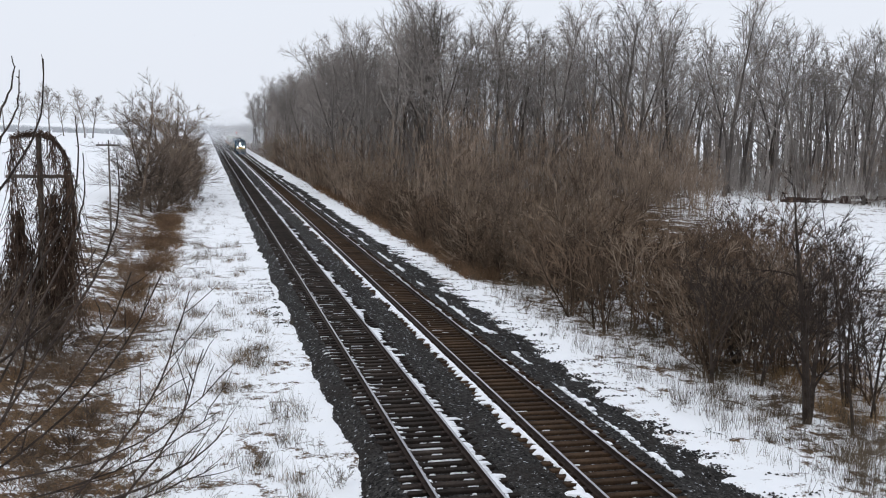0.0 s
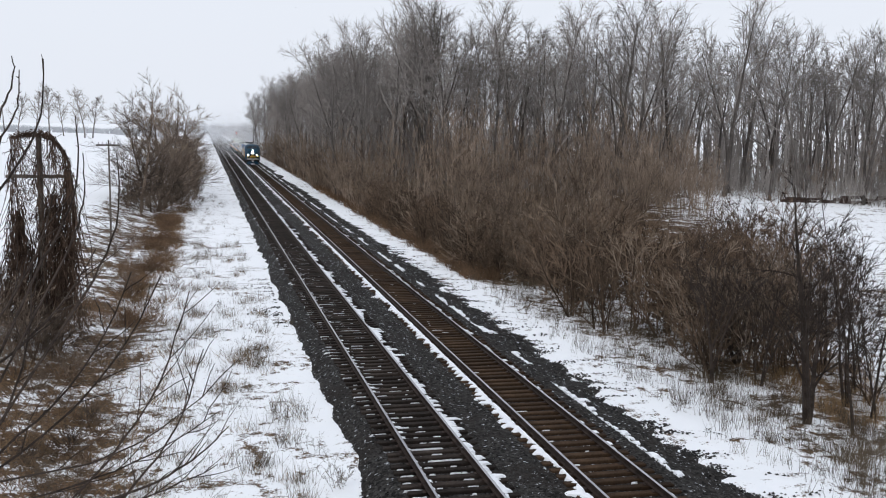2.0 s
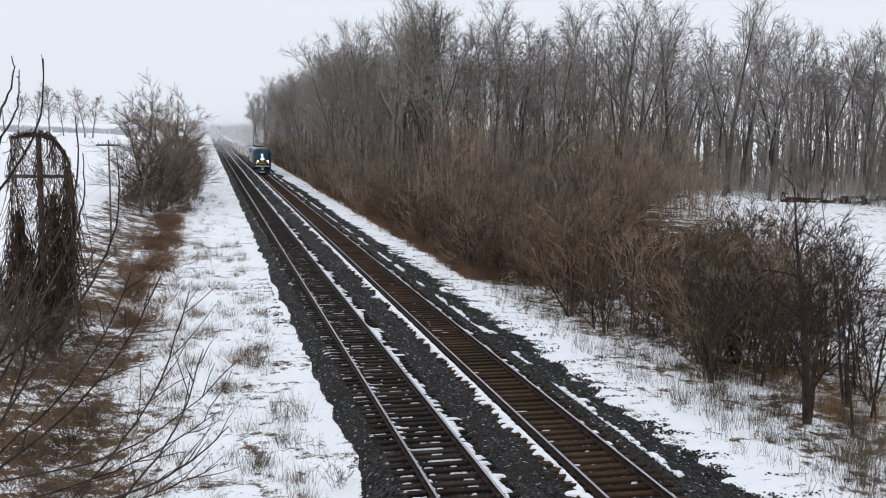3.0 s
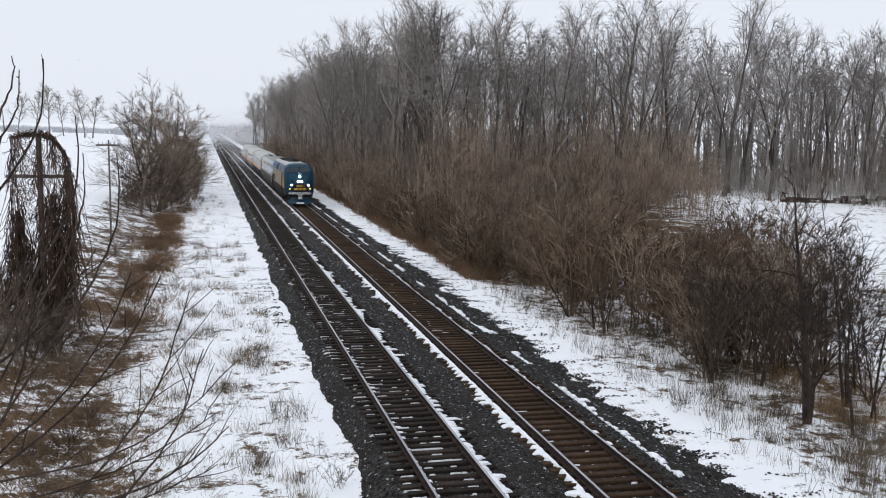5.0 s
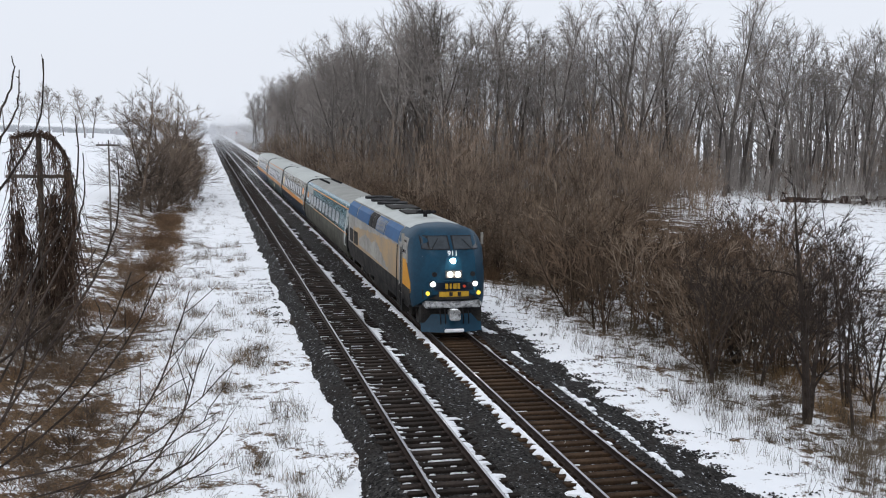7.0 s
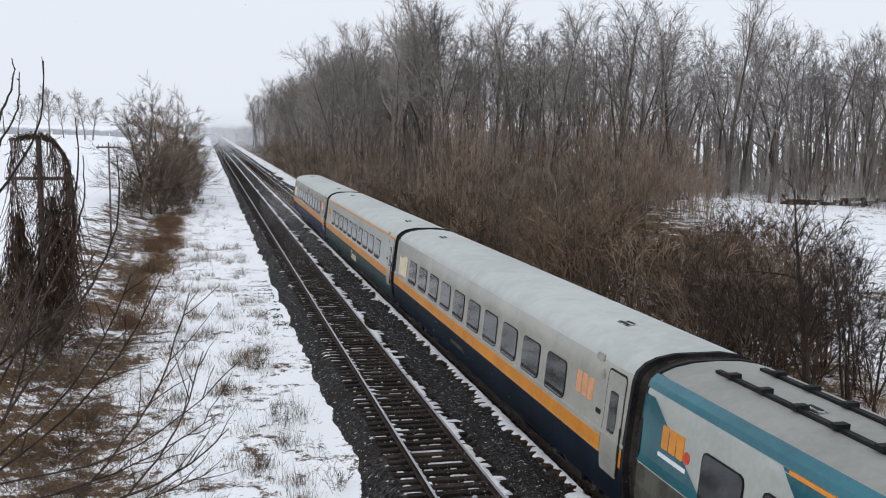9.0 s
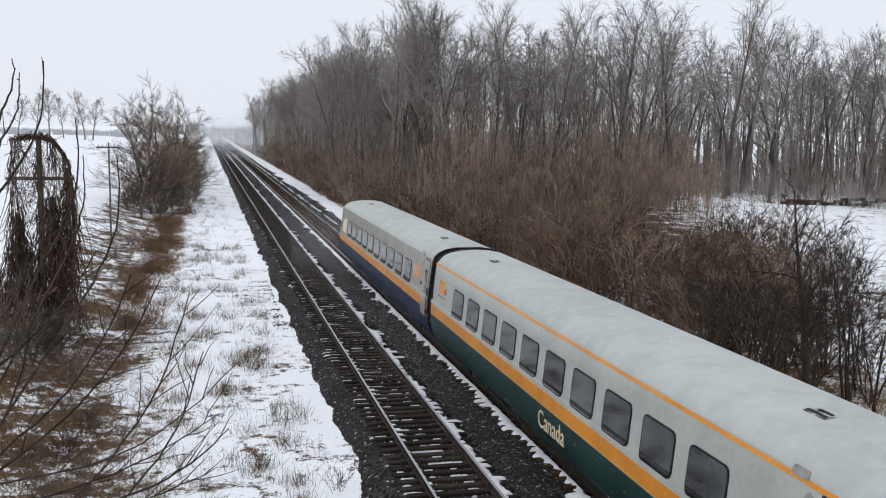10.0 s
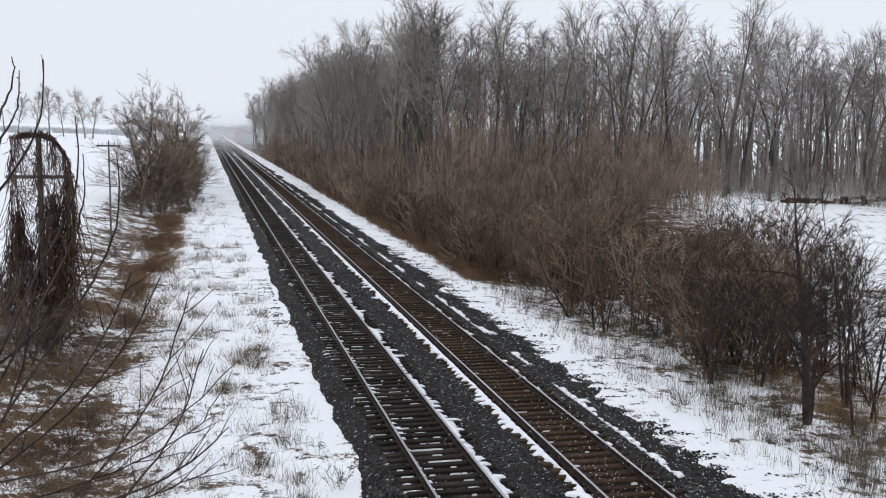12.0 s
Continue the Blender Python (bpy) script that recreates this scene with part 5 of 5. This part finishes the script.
        part("rear_grille", side_shape([(17.3, 1.85), (17.3, 2.55), (18.7, 2.55), (18.7, 1.85)], s, 0.02), M["dark"], root, "dark louvred grille")
        door = part("cab_door", side_shape([(2.85, 1.3), (2.85, 3.45), (3.5, 3.45), (3.5, 1.3)], s, 0.02), M["silver"], root, "cab door")
        part("door_gap", side_shape([(2.78, 1.3), (2.78, 3.5), (2.85, 3.5), (2.85, 1.3)], s, 0.024), M["black"], door)
        part("cab_window", side_shape([(1.95, 3.1), (2.05, 3.62), (2.6, 3.62), (2.6, 3.1)], s, 0.022), M["glass"], root, "cab side window")
        part("cab_white", side_shape([(1.6, 2.75), (1.75, 3.75), (2.7, 3.75), (2.7, 2.75)], s, 0.010), M["silver"], root, "silver cab side panel")
        for y in (2.74, 3.6):
            part("grab_iron", Geo().tube([(s * 1.6, y, 0.8), (s * 1.62, y, 2.2), (s * 1.6, y, 3.3)], 0.02, 0.02, 6), M["black"], root)
        part("step_well", Geo().box(s * 1.36, 3.17, 0.8, 0.3, 0.6, 0.6), M["dark"], root, bevel=0.02)
        part("mirror", Geo().box(s * 1.68, 1.9, 3.7, 0.12, 0.05, 0.5), M["silver"], root, bevel=0.01)
        part("windshield", face_panel(min(s * 0.1, s * 1.14), max(s * 0.1, s * 1.14), 3.47, 3.92, 0.016, skew=0.02), M["screen"], root, "windshield pane")
        part("windshield_frame", face_panel(min(s * 0.06, s * 1.17), max(s * 0.06, s * 1.17), 3.44, 3.95, 0.006), M["black"], root)
        part("wiper", Geo().tube([(s * 0.85, nose(0.85, 3.45) - 0.05, 3.45), (s * 0.5, nose(0.5, 3.85) - 0.06, 3.85)], 0.012, 0.01, 5), M["black"], root)
        d = part("ditch_light", Geo().cyl((s * 0.86, nose(0.86, 2.12) - 0.03, 2.12), (0, 1, 0), 0.085, 0.08, 16), M["lamp"], root, "lit ditch light")
        part("lamp_ring", Geo().cyl((s * 0.86, nose(0.86, 2.12) + 0.02, 2.12), (0, 1, 0), 0.14, 0.09, 16), M["black"], d)
        part("class_light", Geo().cyl((s * 0.78, nose(0.78, 2.5) - 0.01, 2.5), (0, 1, 0), 0.1, 0.06, 14), M["black"], root)
        part("marker_light", Geo().cyl((s * 1.04, nose(1.04, 1.74) - 0.03, 1.74), (0, 1, 0), 0.085, 0.06, 14), M["amber"], root, "amber marker light")
        part("headlight", Geo().cyl((s * 0.155, nose(0.15, 2.5) - 0.06, 2.5), (0, 1, 0), 0.088, 0.08, 16), M["lamp"], root, "lit headlight")
        part("roof_line_trim", Geo().tube([(s * 1.21, 5.0, 4.06), (s * 1.21, 12, 4.06), (s * 1.21, LOCO_LENGTH, 4.06)], 0.03, 0.03, 6), M["silver"], root)
    part("headlight", Geo().cyl((0, nose(0, 3.02) - 0.03, 3.02), (0, 1, 0), 0.10, 0.1, 16), M["lamp"], root, "lit headlight")
    part("headlight_box", face_panel(-0.33, 0.33, 2.36, 2.64, 0.03), M["steel"], root)
    part("number_board", face_panel(-0.4, 0.4, 2.2, 2.26, 0.02), M["blue"], root)
    num = number_text("911", 0.29, M["white"], root)
    num.matrix_basis = pose(0, nose(0, 3.3) - 0.02, 3.3, 76, 0, 0)
    # yellow emblem bars under the headlights, on a dark field
    part("emblem_field", face_panel(-0.8, 0.8, 1.88, 2.18, 0.012), M["navy"], root, "dark field behind the emblem")
    for k, (x, w) in enumerate(((-0.36, 0.12), (-0.18, 0.08), (-0.04, 0.14), (0.14, 0.1))):
        part("emblem_bar", face_panel(x, x + w, 1.93, 2.14, 0.03), M["yellow"], root, "yellow emblem shape")
    part("emblem_dot", Geo().cyl((0.42, nose(0.42, 2.03) - 0.02, 2.03), (0, 1, 0), 0.06, 0.04, 12), M["red"], root)
    part("nose_sill", face_panel(-1.2, 1.2, 1.5, 1.86, 0.012), M["dark"], root, "dark lower nose band")
    part("yellow_band", face_panel(-0.6, 0.6, 1.62, 1.82, 0.03), M["yellow"], root, "yellow band with dark marks")
    for x in (-0.2, 0.14):
        part("band_mark", face_panel(x, x + 0.14, 1.64, 1.8, 0.04), M["dark"], root)
    # anticlimber, coupler and plow
    part("anticlimber", Geo().box(0, 0.08, 1.28, 2.35, 0.5, 0.26), M["caked"], root, "anticlimber caked with snow", bevel=0.07)
    part("pilot_recess", Geo().box(0, 0.45, 0.85, 2.5, 0.5, 0.7), M["dark"], root, bevel=0.03)
    part("coupler", Geo().box(0, -0.1, 0.9, 0.32, 0.7, 0.34).box(0, -0.42, 0.9, 0.42, 0.22, 0.42), M["caked"], root, "snow-caked coupler", bevel=0.04)
    part("coupler_snow", Geo().box(0, -0.3, 1.1, 0.3, 0.3, 0.05), M["snow"], root, bevel=0.02)
    for x in (-0.55, -0.35, 0.38, 0.6):
        part("air_hose", Geo().tube([(x, -0.05, 1.1), (x + 0.02, -0.2, 0.8), (x + 0.05, -0.1, 0.5)], 0.025, 0.025, 6), M["black"], root)
    g = Geo()
    rows = []
    for z, out in ((0.18, 0.34), (0.5, 0.16), (0.86, 0.02)):
        rows.append([(x, -out + 0.30 * abs(x) ** 1.5, z) for x in np.linspace(-1.25, 1.25, 11)])
    back = [[(x, y + 0.06, z) for x, y, z in r] for r in rows]
    g.loft(rows, closed=False).loft(back, closed=False)
    part("plow", g, M["blue"], root, "blue snow plow pilot", smooth=True)
    part("plow_snow", Geo().box(0, -0.34, 0.27, 0.8, 0.08, 0.14), M["snow"], root, bevel=0.03)
    part("frame_rail", Geo().box(0, 10.4, 0.98, 2.9, 17.6, 0.3), M["dark"], root, bevel=0.03)
    part("fuel_tank", Geo().box(0, 9.8, 0.7, 2.5, 4.2, 0.8), M["dark"], root, bevel=0.08)
    for y in (4.3, L - 4.3):
        bogie(y, root, 2.8, 0.5)
    return root


# ---- logs ----
def logs():
    rng = random.Random(101)
    for x0, y0, x1, y1, z1, r in ((13.4, 181, 17.4, 184, 0.9, 0.14), (17.0, 222, 21.5, 223, 1.3, 0.16), (11.0, 176, 12.6, 177, 0.5, 0.1)):
        z0 = land(x0, y0) + r
        g = Geo().tube([(x0, y0, z0), ((x0 + x1) / 2, (y0 + y1) / 2, z0 + z1 * 0.45), (x1, y1, z0 + z1)], r, r * 0.6, 8)
        thing("fallen_log", g, M["deadwood"], "pale bare fallen tree trunk among the saplings", "log", "fallen trunks", smooth=True)
    pile = tagged(new("log_heap"), "long low heap of dark reddish logs at the field edge", "log heap")
    pile.location = (74.0, 110.0, land(74.0, 110.0))
    for k in range(26):
        x = -9.5 + 0.78 * k + rng.uniform(-0.5, 0.5)
        layer = rng.randrange(3)
        r = rng.uniform(0.14, 0.24)
        n = rng.uniform(1.4, 2.6)
        part("log", Geo().cyl((x, -0.35 * x + rng.uniform(-0.5, 0.5), 0.16 + 0.3 * layer), (1, rng.uniform(-0.5, -0.2), rng.uniform(-0.05, 0.05)), r, n, 9, r * 0.85), M["shed"], pile, smooth=True)


# ---- the far signal ----
def signal_mast():
    root = tagged(new("signal_mast"), "far trackside signal mast showing a red light", "signal")
    root.location = (8.6, 480, land(8.6, 480))
    part("mast", Geo().cyl((0, 0, 2.6), (0, 0, 1), 0.1, 5.4, 8), M["dark"], root)
    head = part("signal_head", Geo().box(0, -0.15, 4.9, 0.7, 0.3, 1.0), M["dark"], root, bevel=0.04)
    part("red_lamp", Geo().cyl((0, -0.32, 4.9), (0, 1, 0), 0.2, 0.06, 12), M["signal"], head, "red lamp")


def flakes(name, spots, label):
    """Many small flakes of snow in one loose cloud."""
    rng = random.Random(len(spots))
    v, f = [], []
    for x, y, z, r in spots:
        k = len(v)
        a, b = rng.uniform(0, 6.28), rng.uniform(-1, 1)
        c, d = math.cos(a) * r, math.sin(a) * r
        v += [(x + c, y + d, z - r * 0.5), (x - d, y + c, z + r * b), (x - c, y - d * 0.6, z - r * 0.4), (x, y, z + r)]
        f += [(k, k + 1, k + 3), (k + 1, k + 2, k + 3)]
    me = bpy.data.meshes.new(name)
    me.from_pydata(v, [], f)
    me.materials.append(M["snow"])
    return tagged(new(name, me), label, "snow", kind="stuff")


def blowing_snow():
    """Powder whirled up along the train's sides and close behind it."""
    rng = random.Random(91)
    spots = []
    for _ in range(46000):
        y = rng.choice((rng.uniform(30, 126), rng.uniform(90, 126), 123 + rng.expovariate(1 / 14.0)))
        behind = step(118, 135, y)
        x = rng.choice((-1, 1)) * rng.uniform(1.7, 4.5) if behind < 0.5 else rng.gauss(0, 2.2)
        z = abs(rng.gauss(0, 0.45)) * (1.2 + 2.0 * step(20, 110, y))
        spots.append((x, y, z, rng.uniform(0.005, 0.011) * (1 + 0.6 * behind)))
    return flakes("blowing_snow", spots, "fine powder snow whirled up by the passing train")


def drifting_snow():
    """Added veil of oversized flakes far away, standing in for haze and hanging powder."""
    rng = random.Random(93)
    spots = []
    for _ in range(62000):
        y = 235 + 420 * rng.random() ** 0.8
        spots.append((rng.gauss(5, 5 + 0.016 * y), y, abs(rng.gauss(0, 1)) * (1.6 + 0.009 * y), rng.uniform(0.035, 0.07) * (1 + 0.8 * step(280, 480, y))))
    return flakes("drifting_snow", spots, "veil of white flakes over the distant tracks, for haze and drifting powder")


def falling_snow():
    rng = random.Random(95)
    spots = []
    for _ in range(1100):
        y = 7 + 50 * rng.random()
        spots.append((-5.8 + rng.uniform(-0.25, 0.85) * y, y, rng.uniform(-1.0, 30.0), rng.uniform(0.004, 0.009)))
    return flakes("falling_snow", spots, "sparse snowflakes falling through the air")


ground()
ballast()
railway_track(0.0, M["tie_old"], "near railway track with weathered grey ties and snow")
railway_track(TRACK_GAP, M["tie_brown"], "railway track with brown ties and rusty rails")
snow_strip(GAUGE, 0.04, 0.8, 1, teeth=0.72, cut=0.32)
snow_strip(-GAUGE, 0.05, 0.32, 2, teeth=0.92, cut=0.38, z=-0.21)
snow_strip(TRACK_GAP - GAUGE, 0.16, -0.62, 3, teeth=0.5)
snow_strip(TRACK_GAP + GAUGE, 0.04, 0.52, 4, teeth=0.75, cut=0.3)
snow_strip(TRACK_GAP + GAUGE + 1.0, 0.0, 0.46, 5, gaps=0.42, z=-0.25, teeth=0.8)
crib_snow()
woods()
deep_woods()
brush()
left_side()
hazed_distant_woods()
grasses()
weeds()
telegraph_pole(-11.7, 40.0, 7.9 - land(-11.7, 40.0), ((6.32 - land(-11.7, 40.0), 2.3),), "old wooden telegraph pole overgrown with dead vines")
vine_cover(-11.7, 40.0, 7.9)
telegraph_pole(-12.3, 75.0, 7.1 - land(-12.3, 75.0), ((6.75 - land(-12.3, 75.0), 1.6),), "old weathered telegraph pole with one crossarm", 0.075)
overhead_shrub()
signal_mast()
logs()
powder = blowing_snow()
veil = drifting_snow()
snowfall = falling_snow()
engine = locomotive()
coaches = [
    coach("teal and pale grey passenger coach with dark roof conduits", M["grime"], "teal"),
    coach("warm grey passenger coach with orange stripe and navy skirt", M["navy"]),
    coach("pale grey passenger coach with two orange stripes and green skirt", M["green"], "crest"),
    coach("last warm grey coach with orange stripe and blue skirt", M["royal"], last=True),
]


def motions():
    front = [(0.0, 287.0), (1.5, 231.5), (2.5, 194.8), (3.6, 155.2), (4.8, 113.3), (6.0, 73.1), (7.0, 39.1), (7.2, 32.4), (9.0, -27.4), (10.5, -77.75), (11.0, -94.8), (11.5, -112.2), (12.0, -129.6)]
    walk(powder, [(t, pose(TRACK_GAP, y, 0)) for t, y in front])
    walk(veil, [(0.0, pose(0, 0, 0)), (6.0, pose(-1.0, -1.5, 0.1)), (12.0, pose(-2.0, -3.0, 0.0))])
    walk(snowfall, [(0.0, pose(0, 0, 0)), (6.0, pose(-1.5, 0, -7.2)), (12.0, pose(-3.0, 0, -14.4))])
    back = 0.0
    for i, vehicle in enumerate([engine] + coaches):
        walk(vehicle, [(t, pose(TRACK_GAP, y + back, 0)) for t, y in front])
        back += LOCO_LENGTH + 0.2 if i == 0 else COACH_LENGTH


motions()
